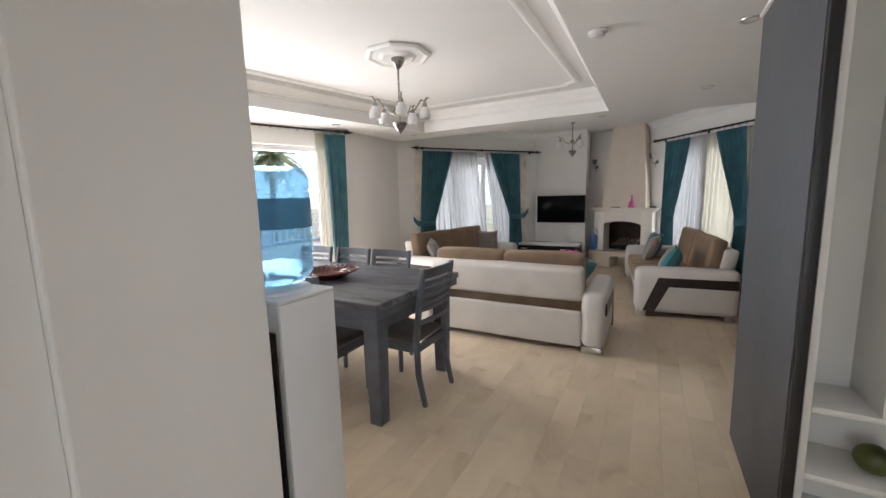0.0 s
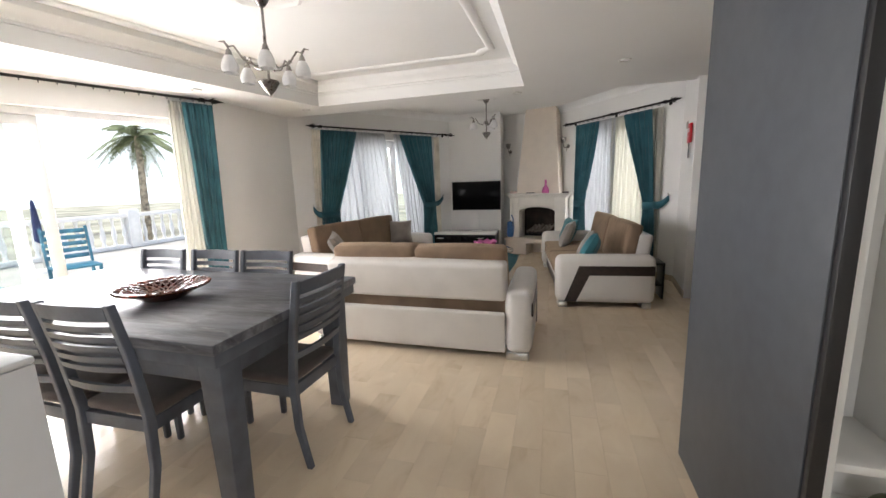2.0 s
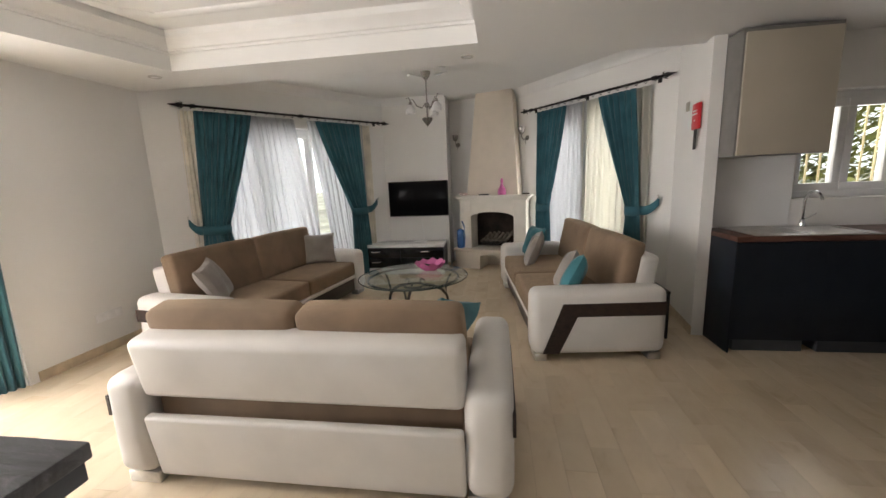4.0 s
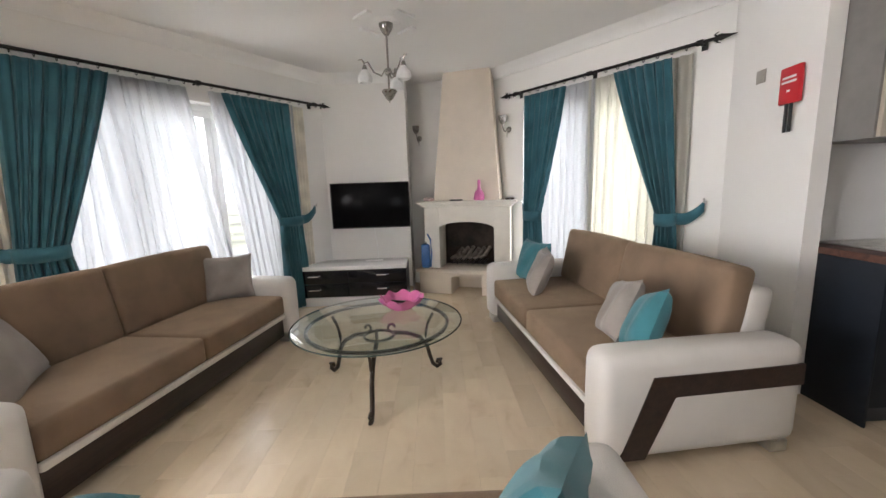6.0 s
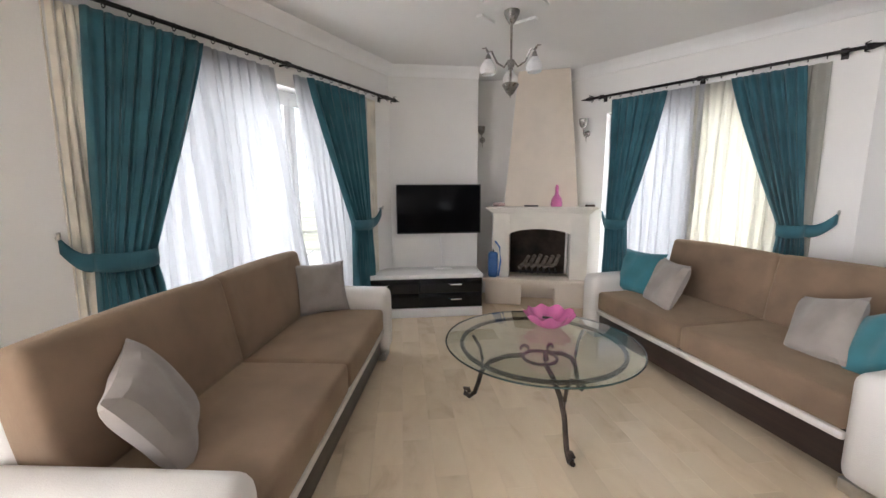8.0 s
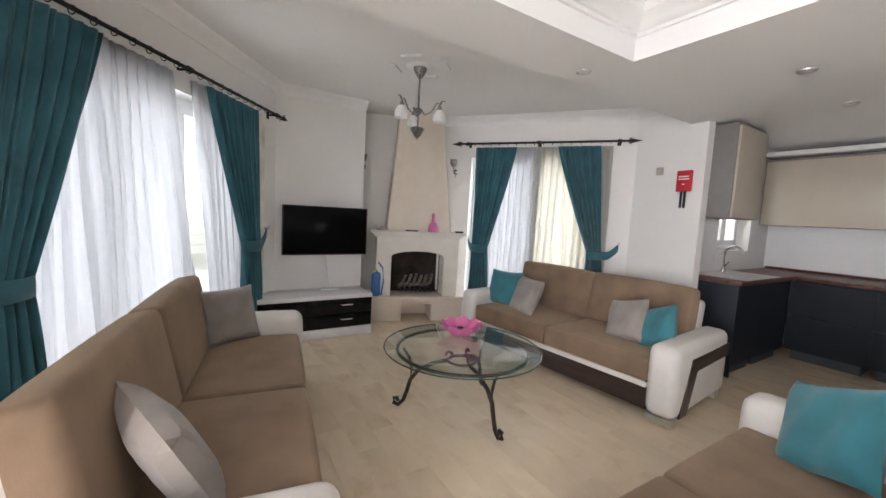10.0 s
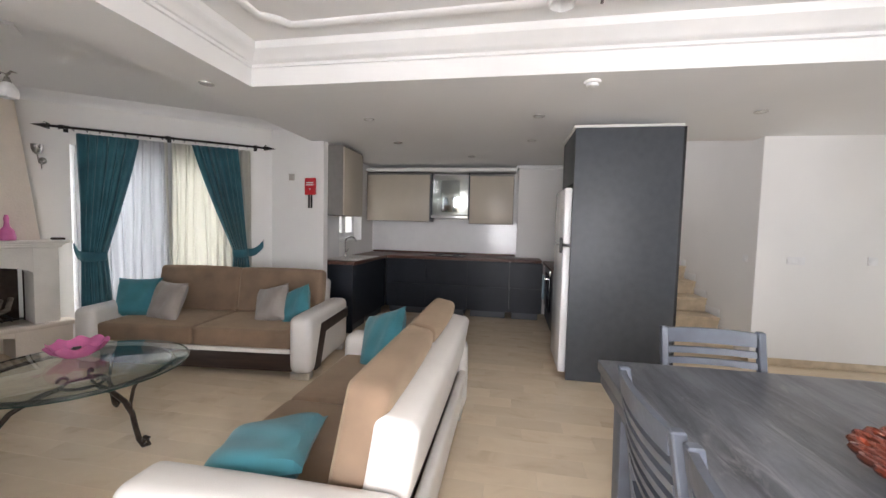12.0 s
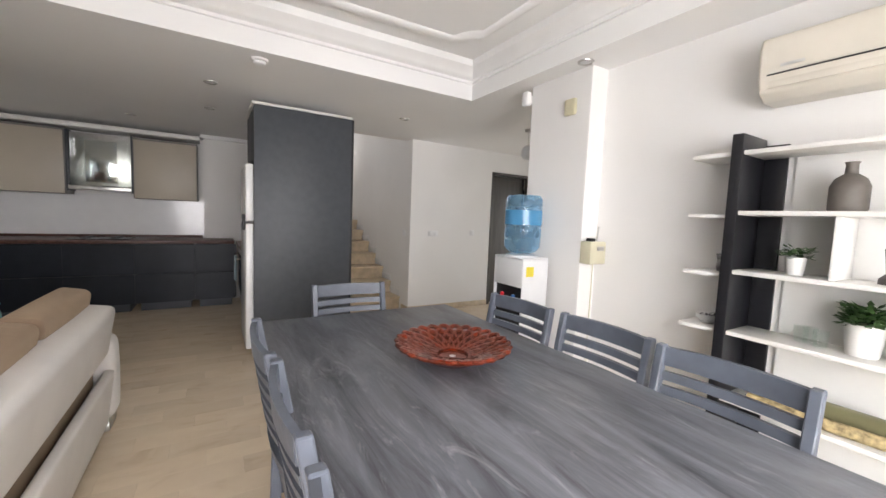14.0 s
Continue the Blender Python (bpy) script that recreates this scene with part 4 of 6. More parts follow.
bx(bm, 0.335, 0.52, 0.035, 0.30, 0.316, 1.06, 0.005)
arch = [(-0.335, 1.06), (0.335, 1.06), (0.335, 0.81)] + [(0.335 * math.cos(radians(a)), 0.81 + 0.075 * math.sin(radians(a))) for a in range(10, 180, 10)] + [(-0.335, 0.81)]
prism(bm, arch, "y", 0.035, 0.30)
part("surround", bm, STONE_W, fp, "white stone surround with a low arch")
bm = bmesh.new()
bx(bm, -0.545, 0.545, 0.015, 0.31, 1.061, 1.085, 0.004)
bx(bm, -0.57, 0.57, 0.0, 0.33, 1.0855, 1.105, 0.004)
bx(bm, -0.60, 0.60, -0.015, 0.36, 1.1055, 1.135, 0.008)
part("mantel", bm, STONE_W, fp, "stepped white stone mantel shelf")
bm = bmesh.new()
w0, w1, y0, y1 = 0.40, 0.275, 0.055, 0.19
lo = [bm.verts.new(c) for c in ((-w0, y0, 1.136), (w0, y0, 1.136), (w0, 0.44, 1.136), (-w0, 0.44, 1.136))]
hi = [bm.verts.new(c) for c in ((-w1, y1, ZB - 0.001), (w1, y1, ZB - 0.001), (w1, 0.44, ZB - 0.001), (-w1, 0.44, ZB - 0.001))]
for k in range(4):
    bm.faces.new((lo[k], lo[(k + 1) % 4], hi[(k + 1) % 4], hi[k]))
bm.faces.new(lo[::-1])
bm.faces.new(hi)
bmesh.ops.bevel(bm, geom=list(bm.edges), offset=0.006, segments=2, affect='EDGES')
part("hood", bm, STONE, fp, "tapering cream stone hood")
bm = bmesh.new()
bx(bm, -0.334, 0.334, 0.37, 0.41, 0.316, 0.95)
bx(bm, -0.40, -0.336, 0.301, 0.41, 0.316, 0.95)
bx(bm, 0.336, 0.40, 0.301, 0.41, 0.316, 0.95)
bx(bm, -0.334, 0.334, 0.301, 0.41, 0.951, 1.0)
part("firebox", bm, SOOT, fp, "soot-blackened firebox lining")
bm = bmesh.new()
for k in range(7):
    x = -0.2 + k * 0.066
    tube(bm, [(x, 0.10, 0.36), (x, 0.10, 0.39), (x, 0.34, 0.39)], 0.008, 6)
tube(bm, [(-0.26, 0.12, 0.375), (0.28, 0.12, 0.375)], 0.009, 6)
part("grate", bm, IRON, fp, "black iron fire grate")
for k in range(6):
    a = -0.17 + k * 0.07
    lg = tube(bmesh.new(), [(a - 0.05, 0.13 + 0.012 * k, 0.42 + 0.012 * (k % 2)), (a + 0.01, 0.19, 0.46), (a + 0.06, 0.30, 0.53 + 0.01 * (k % 3))], 0.022, 8)
    solid("log", lg, LOG, "grey split firewood log in the firebox", "firewood", FP.copy(), "logs in the firebox")


def sconce(m):
    root = thing("wall_lamp", m, "small pewter wall lamp with a frosted flower shade", "wall lamp", "wall lamps by the fireplace")
    part("backplate", move(lathe(bmesh.new(), [(0.0, 0), (0.035, 0), (0.032, 0.012), (0.012, 0.02), (0.0, 0.022)], seg=16), Matrix.Rotation(radians(90), 4, 'X')), PEWTER, root)
    part("arm", tube(bmesh.new(), [(0, -0.02, 0), (0.0, -0.07, -0.03), (0.01, -0.11, 0.0), (0.0, -0.11, 0.06)], 0.007), PEWTER, root)
    part("shade", lathe(bmesh.new(), [(0.012, 0.05), (0.03, 0.065), (0.042, 0.10), (0.046, 0.145), (0.042, 0.145), (0.036, 0.10), (0.012, 0.06)], 0, -0.11, 14), PEWTER, root, "pewter cup shade")
    part("drop", tube(bmesh.new(), [(0, -0.03, -0.01), (0.01, -0.05, -0.09)], 0.008, 6, taper=[1, 0.3]), PEWTER, root)
    return root


sconce(pose(-0.93, 9.125, 1.93, rz=-18.6))
sconce(pose(0.128, 8.53, 1.93, rz=-53.2))


def figurine(name, m, prof, material, label, category):
    return solid(name, lathe(bmesh.new(), prof, seg=20), material, label, category, m)


figurine("bottle", FP @ pose(0.17, 0.02, 1.136), [(0.0, 0), (0.055, 0.002), (0.062, 0.03), (0.05, 0.09), (0.022, 0.13), (0.016, 0.17), (0.02, 0.20), (0.012, 0.235), (0, 0.237)], PINK_B, "pink glass bottle on the mantel shelf", "bottle")
SHELL = mat("shell", (0.55, 0.40, 0.36), 0.5, var=0.3, scale=30)
bm = bmesh.new()
for k in range(5):
    bmesh.ops.create_icosphere(bm, subdivisions=2, radius=0.022 + 0.004 * (k % 2), matrix=Matrix.Translation((-0.05 + 0.026 * k, 0.01 * (k % 2), 0.02)))
solid("shell_ornament", bm, SHELL, "cluster of pinkish shells on the mantel", "ornament", FP @ pose(-0.46, 0.06, 1.138))
bm = box(-0.075, 0.075, -0.03, 0.03, 0, 0.016, 0.006)
solid("remote_control", bm, BLACK, "dark remote control lying on the mantel", "remote control", FP @ pose(-0.10, 0.0, 1.137, rz=8))
bm = box(-0.05, 0.05, -0.03, 0.03, 0, 0.022, 0.008)
solid("ashtray", bm, BRONZE, "small dark dish on the mantel end", "dish", FP @ pose(0.52, 0.04, 1.137))
BLUE = mat("blue_plastic", (0.05, 0.16, 0.42), 0.35, var=0.1)
dp = thing("dustpan", pose(-0.90, 8.60, 0.316, rz=-18) , "blue long-handled dustpan leaning beside the fireplace", "dustpan")
part("pan", box(-0.06, 0.05, 0.0, 0.11, 0.0, 0.30, 0.03, 3), BLUE, dp)
part("pole", tube(bmesh.new(), [(0.0, 0.05, 0.28), (-0.01, 0.14, 0.72)], 0.011), BLACK, dp, "black pole")
hd = [(0.06, 0.02, 0.02), (0.085, 0.0, 0.2), (0.07, 0.01, 0.36), (0.02, 0.05, 0.42)]
part("hose", tube(bmesh.new(), hd, 0.010), BLUE, dp, "blue bent handle")

# television and its stand
tv = thing("television", pose(-1.525, 8.60, 0.845), "flat black television on the wall", "television")
part("screen", box(-0.455, 0.455, -0.03, -0.016, 0.012, 0.528, 0.002), SCREEN, tv, "dark glossy screen")
bm = bmesh.new()
bx(bm, -0.465, 0.465, -0.0155, 0.02, 0.0, 0.538, 0.006)
for a in ((-0.465, 0.465, 0.0, 0.0115), (-0.465, 0.465, 0.5285, 0.538), (-0.465, -0.4555, 0.0116, 0.5284), (0.4555, 0.465, 0.0116, 0.5284)):
    bx(bm, a[0], a[1], -0.034, -0.0156, a[2], a[3], 0.002)
part("bezel", bm, BLACK, tv)
part("bracket", box(-0.12, 0.12, 0.021, 0.085, 0.15, 0.40, 0.004), BLACK, tv)
ts = thing("tv_stand", pose(-1.77, 8.42, 0), "low white television stand with black gloss drawers", "tv stand")
TW2, TD = 0.665, 0.21
part("top", box(-TW2, TW2, -TD - 0.01, TD, 0.415, 0.46, 0.006), WHITE_GLOSS, ts)
part("base", box(-TW2, TW2, -TD, TD, 0.002, 0.10, 0.004), WHITE_GLOSS, ts)
part("carcass", box(-TW2 + 0.004, TW2 - 0.004, -TD + 0.02, TD, 0.101, 0.414), BLACK, ts)
for sx in (-1, 1):
    for z0 in (0.105, 0.262):
        a, b = (-TW2 + 0.004, -0.004) if sx < 0 else (0.004, TW2 - 0.004)
        dr = part("drawer_front", box(a, b, -TD, -TD + 0.019, z0, z0 + 0.15, 0.003), BLACK_GLOSS, ts)
        c = (a + b) / 2 + 0.05 * sx
        h = tube(bmesh.new(), [(c - 0.07, -TD, z0 + 0.095), (c - 0.055, -TD - 0.022, z0 + 0.09), (c + 0.055, -TD - 0.022, z0 + 0.09), (c + 0.07, -TD, z0 + 0.095)], 0.008, 8)
        part("handle", h, CHROME, dr, "chrome bow handle")
cab = tube(bmesh.new(), [(-1.52, 8.655, 0.90), (-1.505, 8.66, 0.75), (-1.48, 8.64, 0.60), (-1.475, 8.60, 0.466)], 0.006, 6)
solid("cable", cab, PVC, "white cable hanging below the television", "cable")
solid("set_top_box", box(-0.10, 0.10, -0.05, 0.05, 0, 0.012, 0.004), WHITE_GLOSS, "small flat white box on the stand", "set-top box", pose(-1.50, 8.50, 0.461))

# bowl on the glass table
def frill_bowl(name, m, R, H, material, label, wave=9):
    bm = bmesh.new()
    prof = [(0.0, 0.004), (R * 0.45, 0.0), (R * 0.55, 0.01), (R * 0.82, H * 0.5), (R, H), (R * 0.97, H), (R * 0.78, H * 0.52), (R * 0.5, 0.022), (0.0, 0.016)]
    rings = []
    seg = 72
    for i, (r, z) in enumerate(prof):
        k = max(0.0, r / R - 0.55) / 0.45
        rings.append([bm.verts.new((r * (1 + 0.06 * k * math.cos(wave * 2 * math.pi * q / seg)) * math.cos(2 * math.pi * q / seg),
                                    r * (1 + 0.06 * k * math.cos(wave * 2 * math.pi * q / seg)) * math.sin(2 * math.pi * q / seg),
                                    z + 0.012 * k * math.sin(wave * 2 * math.pi * q / seg))) for q in range(seg)])
    for P, Q in zip(rings, rings[1:]):
        for q in range(seg):
            bm.faces.new((P[q], P[(q + 1) % seg], Q[(q + 1) % seg], Q[q]))
    bmesh.ops.remove_doubles(bm, verts=bm.verts, dist=1e-5)
    bmesh.ops.recalc_face_normals(bm, faces=bm.faces)
    return solid(name, bm, material, label, "bowl", m)


frill_bowl("bowl", pose(-1.02, 6.60, 0.463), 0.155, 0.085, PINK_B, "pink glass bowl with a frilled rim on the glass table")
solid("remote_control", box(-0.08, 0.08, -0.022, 0.022, 0, 0.016, 0.006), BLACK, "black remote control lying in the pink bowl", "remote control", pose(-1.03, 6.60, 0.503, 0, 18, 60))

# ---- curtains, rods and windows ----
def frame2(p0, p1):
    """The pose with its x along p0 to p1 and its y to the left, towards the wall."""
    d = Vector(p1) - Vector(p0)
    return pose(p0[0], p0[1], 0, rz=math.degrees(math.atan2(d.y, d.x))), d.length


def rod(p0, p1, z, label, both=True):
    m, L = frame2(p0, p1)
    root = thing("curtain_rod", m @ pose(0, 0, z), label, "curtain rod", "curtain rods")
    part("pole", tube(bmesh.new(), [(0.04, 0, 0), (L * 0.5, 0, 0), (L - 0.04, 0, 0)], 0.0125, 10), IRON, root)
    for x, s in ((0.05, -1), (L - 0.05, 1)):
        if not both and s < 0:
            continue
        fin = bmesh.new()
        tube(fin, [(x, 0, 0), (x + 0.02 * s, 0, 0), (x + 0.05 * s, 0, 0), (x + 0.115 * s, 0, 0)], 0.016, 8, taper=[1.0, 1.5, 0.9, 0.12])
        for a in (0, 90, 180, 270):
            c, q = math.cos(radians(a + 45)), math.sin(radians(a + 45))
            tube(fin, [(x, 0, 0), (x - 0.012 * s, 0.03 * c, 0.03 * q), (x + 0.012 * s, 0.042 * c, 0.042 * q)], 0.007, 5, taper=[1, 1, 0.4])
        part("finial", fin, IRON, root, "spiked iron finial")
    for x in (0.16, L / 2, L - 0.16):
        br = bmesh.new()
        tube(br, [(x, 0.005, 0), (x, 0.10, 0)], 0.009, 6)
        bx(br, x - 0.02, x + 0.02, 0.092, 0.104, -0.035, 0.035, 0.003)
        tube(br, [(x - 0.02, 0, 0), (x + 0.02, 0, 0)], 0.021, 8)
        part("bracket", br, IRON, root)
    n = int(L / 0.115)
    for k in range(n):
        x = 0.14 + (L - 0.28) * k / (n - 1)
        ring = [(x + 0.004 * math.sin(k), 0.021 * math.cos(2 * math.pi * q / 12), -0.008 + 0.021 * math.sin(2 * math.pi * q / 12)) for q in range(12)]
        part("ring", tube(bmesh.new(), ring, 0.003, 5, True), IRON, root)
    return root


def drape(p0, p1, ztop, top, tie, bottom, material, label, ztie=0.97, folds=7, amp=0.028, depth=0.012, hook=None, zbot=0.03):
    """A curtain panel hung along the rod p0 to p1. top, tie and bottom are its span along the rod at the head, at the tie-back and at the hem."""
    m, L = frame2(p0, p1)
    ph = (top[0] * 7.3) % 3.0
    def span(z):
        if tie is None:
            k = (ztop - z) / (ztop - zbot)
            return tuple(top[i] + (bottom[i] - top[i]) * k for i in (0, 1))
        if z > ztie:
            k = (ztop - z) / (ztop - ztie)
            e = k ** 1.12
            return tuple(top[i] + (tie[i] - top[i]) * (e if abs(tie[i] - top[i]) > 0.15 else k) for i in (0, 1))
        k = (ztie - z) / (ztie - zbot)
        return tuple(tie[i] + (bottom[i] - tie[i]) * min(1.0, k * 2.0) ** 0.7 for i in (0, 1))
    def f(u, v):
        z = ztop + (zbot - ztop) * v
        a, b = span(z)
        w = b - a
        full = top[1] - top[0]
        tight = min(1.0, w / full)
        uu = u + 0.018 * math.sin(2 * math.pi * (u * 2.3 + v * 0.7) + ph)
        y = depth + amp * (0.5 + 0.7 * (1 - tight)) * math.sin(2 * math.pi * folds * uu + ph + 0.6 * math.sin(3 * v)) * (0.35 + 0.65 * min(1, v * 5))
        y += 0.012 * math.sin(2 * math.pi * folds * 2.1 * uu + 2 * v)
        x = a + w * u + 0.010 * math.cos(2 * math.pi * folds * uu + ph) * tight
        sag = -0.02 * math.sin(math.pi * u) * (1 - tight) if tie else 0
        return (x, y, z + sag)
    bm = grid(bmesh.new(), folds * 12, 46, f)
    root = thing("curtain", m, label, "curtain", "curtains")
    cloth = part("panel", bm, material, root)
    sd = cloth.modifiers.new("cloth", 'SOLIDIFY')
    sd.thickness = 0.003
    if tie is not None:
        a, b = tie
        c, r = (a + b) / 2, (b - a) / 2 + 0.012
        band = bmesh.new()
        n = 24
        hx = hook
        pts = []
        for q in range(n + 1):
            t = math.pi * q / n
            pts.append((c - r * math.cos(t), depth - 0.062 * math.sin(t) - 0.006, -0.012 * math.sin(t)))
        if hx is not None:
            if hx > c:
                pts += [(b + (hx - b) * k / 5, depth - 0.006 + 0.06 * k / 5, 0.10 * (k / 5) ** 1.3 - 0.03 * math.sin(math.pi * k / 5)) for k in range(1, 6)]
            else:
                pts = [(a + (hx - a) * k / 5, depth - 0.006 + 0.06 * k / 5, 0.10 * (k / 5) ** 1.3 - 0.03 * math.sin(math.pi * k / 5)) for k in range(5, 0, -1)] + pts
        rows = []
        for i, p in enumerate(pts):
            hh = 0.052 - 0.012 * abs(i / (len(pts) - 1) - 0.5)
            rows.append([band.verts.new((p[0], p[1], ztie + p[2] - hh)), band.verts.new((p[0], p[1] - 0.003, ztie + p[2])), band.verts.new((p[0], p[1], ztie + p[2] + hh))])
        for A, B in zip(rows, rows[1:]):
            for j in (0, 1):
                band.faces.new((A[j], B[j], B[j + 1], A[j + 1]))
        tb = part("tie_back", band, material, root, "tie-back band of the same cloth")
        s2 = tb.modifiers.new("cloth", 'SOLIDIFY')
        s2.thickness = 0.006
        if hx is not None:
            hk = bmesh.new()
            tube(hk, [(hx, 0.095, ztie + 0.13), (hx, 0.05, ztie + 0.13), (hx, 0.04, ztie + 0.16)], 0.008, 8)
            part("hook", hk, METAL, root, "metal wall hook")
    return root


RB = ((-3.556, 6.415), (-1.973, 8.612))
RC = ((0.063, 8.452), (1.304, 6.791))
RA = (turned(-3.69, 1.55)[:2], turned(-3.69, 4.98)[:2])
rod(*RB, 2.258, "black iron curtain rod with spiked finials over the west bay window")
rod(*RC, 2.272, "black iron curtain rod with spiked finials over the east bay window")
rod(*RA, 2.325, "long black iron curtain rod over the terrace door")
TL1 = "teal cloth curtain held back by a tie"
drape(*RB, 2.215, (0.17, 0.74), (0.09, 0.36), (0.06, 0.42), TEAL, TL1, 0.95, 7, hook=-0.03)
drape(*RB, 2.215, (1.56, 2.24), (2.0, 2.26), (2.0, 2.3), TEAL, TL1, 1.0, 7, hook=2.50)
drape(*RB, 2.22, (0.30, 1.27), None, (0.24, 1.60), SHEER, "white sheer curtain across the window", folds=11, amp=0.03, depth=0.062)
drape(*RB, 2.22, (1.47, 2.30), None, (1.74, 2.32), SHEER, "white sheer curtain across the window", folds=9, amp=0.03, depth=0.062)
drape(*RB, 2.215, (0.03, 0.19), None, (-0.02, 0.22), LINING, "cream lining curtain bunched beside the window", folds=4, amp=0.012, depth=0.07)
drape(*RB, 2.215, (2.27, 2.44), None, (2.28, 2.43), LINING, "cream lining curtain bunched beside the window", folds=4, amp=0.012, depth=0.075)
drape(*RC, 2.225, (0.27, 0.78), (0.28, 0.48), (0.27, 0.52), TEAL, TL1, 0.97, 6, hook=0.20)
drape(*RC, 2.225, (1.25, 1.72), (1.67, 1.82), (1.63, 1.86), TEAL, TL1, 0.99, 6, hook=2.0)
drape(*RC, 2.23, (0.35, 1.08), None, (0.35, 1.06), SHEER, "white sheer curtain across the window", folds=8, amp=0.028, depth=0.062)
drape(*RC, 2.23, (1.0, 1.85), None, (1.0, 1.86), CREAM, "cream sheer curtain across the window", folds=9, amp=0.028, depth=0.064)
drape(*RA, 2.285, (3.09, 3.38), None, (3.14, 3.33), TEAL, "narrow teal cloth curtain beside the terrace door", folds=4, amp=0.035, depth=0.02)
drape(*RA, 2.29, (2.97, 3.14), None, (2.93, 3.20), CREAM, "cream sheer curtain bunched beside the terrace door", folds=5, amp=0.02, depth=0.05)


def window(name, p0, p1, s0, s1, z0, z1, leaves, depth=0.16, label="white PVC window with glazed leaves"):
    """A PVC window in the opening s0 to s1 of the wall p0 to p1."""
    m, _ = frame2(p0, p1)
    root = new(name)
    root.matrix_basis = m @ pose(s0, depth, z0)
    tagged(root, label=label, category="window", kind="structure")
    w, h = s1 - s0, z1 - z0
    bm = bmesh.new()
    for a in ((0, w, 0, 0.055), (0, w, h - 0.055, h), (0, 0.055, 0.055, h - 0.055), (w - 0.055, w, 0.055, h - 0.055)):
        bx(bm, a[0], a[1], -0.03, 0.03, a[2], a[3], 0.004)
    part("window_frame", bm, PVC, root)
    lw = (w - 0.11) / leaves
    for k in range(leaves):
        a = 0.055 + k * lw
        bm = bmesh.new()
        q = 0.06
        for c in ((a, a + lw, 0.056, 0.056 + q), (a, a + lw, h - 0.056 - q, h - 0.056), (a, a + q, 0.056 + q, h - 0.056 - q), (a + lw - q, a + lw, 0.056 + q, h - 0.056 - q)):
            bx(bm, c[0] + 0.002, c[1] - 0.002, -0.045, 0.02, c[2], c[3], 0.004)
        leaf = part("casement", bm, PVC, root)
        pane = part("pane", box(a + q, a + lw - q, -0.016, -0.010, 0.056 + q, h - 0.056 - q), GLASS, leaf)
        pane.visible_shadow = False
    return root


window("window_1", A1, B1, WIN_B[0], WIN_B[1], 0.06, 2.12, 3)
window("window_2", C0, C1, WIN_C[0], WIN_C[1], 0.06, 2.12, 2)
window("window_3", (1.322, 6.22), (3.4, 6.22), 0.73, 1.548, 1.12, 1.95, 2, label="small white PVC kitchen window with bars")
bm = bmesh.new()
for k in range(8):
    tube(bm, [(2.10 + k * 0.10, 6.47, 1.13), (2.10 + k * 0.10, 6.47, 1.94)], 0.008, 6)
grille = structure("window_grille", bm, mat("cream_painted_iron", (0.66, 0.55, 0.30), 0.5), "cream painted iron bars outside the kitchen window", True)

# sliding terrace door
door = new("door_terrace")
tagged(door, label="white sliding glass terrace door, half open", category="door", kind="structure")
door.matrix_basis = TERRACE
Y0, Y1, XO = 1.95, 4.75, -3.92
bm = bmesh.new()
bx(bm, XO - 0.06, XO + 0.06, Y0, Y1, 2.055, 2.12, 0.004)
bx(bm, XO - 0.06, XO + 0.06, Y0, Y1, 0.001, 0.03, 0.004)
bx(bm, XO - 0.06, XO + 0.06, Y0, Y0 + 0.06, 0.03, 2.055, 0.004)
bx(bm, XO - 0.06, XO + 0.06, Y1 - 0.06, Y1, 0.03, 2.055, 0.004)
part("door_frame", bm, PVC, door)
for a, b, dx in ((2.01, 3.36, -0.028), (2.14, 3.56, 0.028)):
    bm = bmesh.new()
    for c in ((a, b, 0.035, 0.12), (a, b, 1.97, 2.05), (a, a + 0.08, 0.12, 1.97), (b - 0.085, b, 0.12, 1.97)):
        bx(bm, XO + dx - 0.02, XO + dx + 0.02, c[0], c[1], c[2], c[3], 0.004)
    leaf = part("sliding_leaf", bm, PVC, door)
    pane = part("pane", box(XO + dx - 0.004, XO + dx + 0.004, a + 0.08, b - 0.085, 0.12, 1.97), GLASS, leaf)
    pane.visible_shadow = False

# ---- lamps and ceiling fittings ----
def flower_shade(cx, cy, z, r=0.055, h=0.10):
    """A frosted tulip shade open at the foot."""
    prof = [(0.018, z), (0.03, z - 0.012), (r * 0.9, z - h * 0.45), (r, z - h * 0.75), (r * 0.86, z - h), (r * 0.80, z - h), (r * 0.93, z - h * 0.74), (r * 0.8, z - h * 0.45), (0.014, z - 0.015)]
    return lathe(bmesh.new(), prof, cx, cy, 20, lambda a, i: 0.05 * math.cos(6 * a) if 1 < i < 8 else 0)


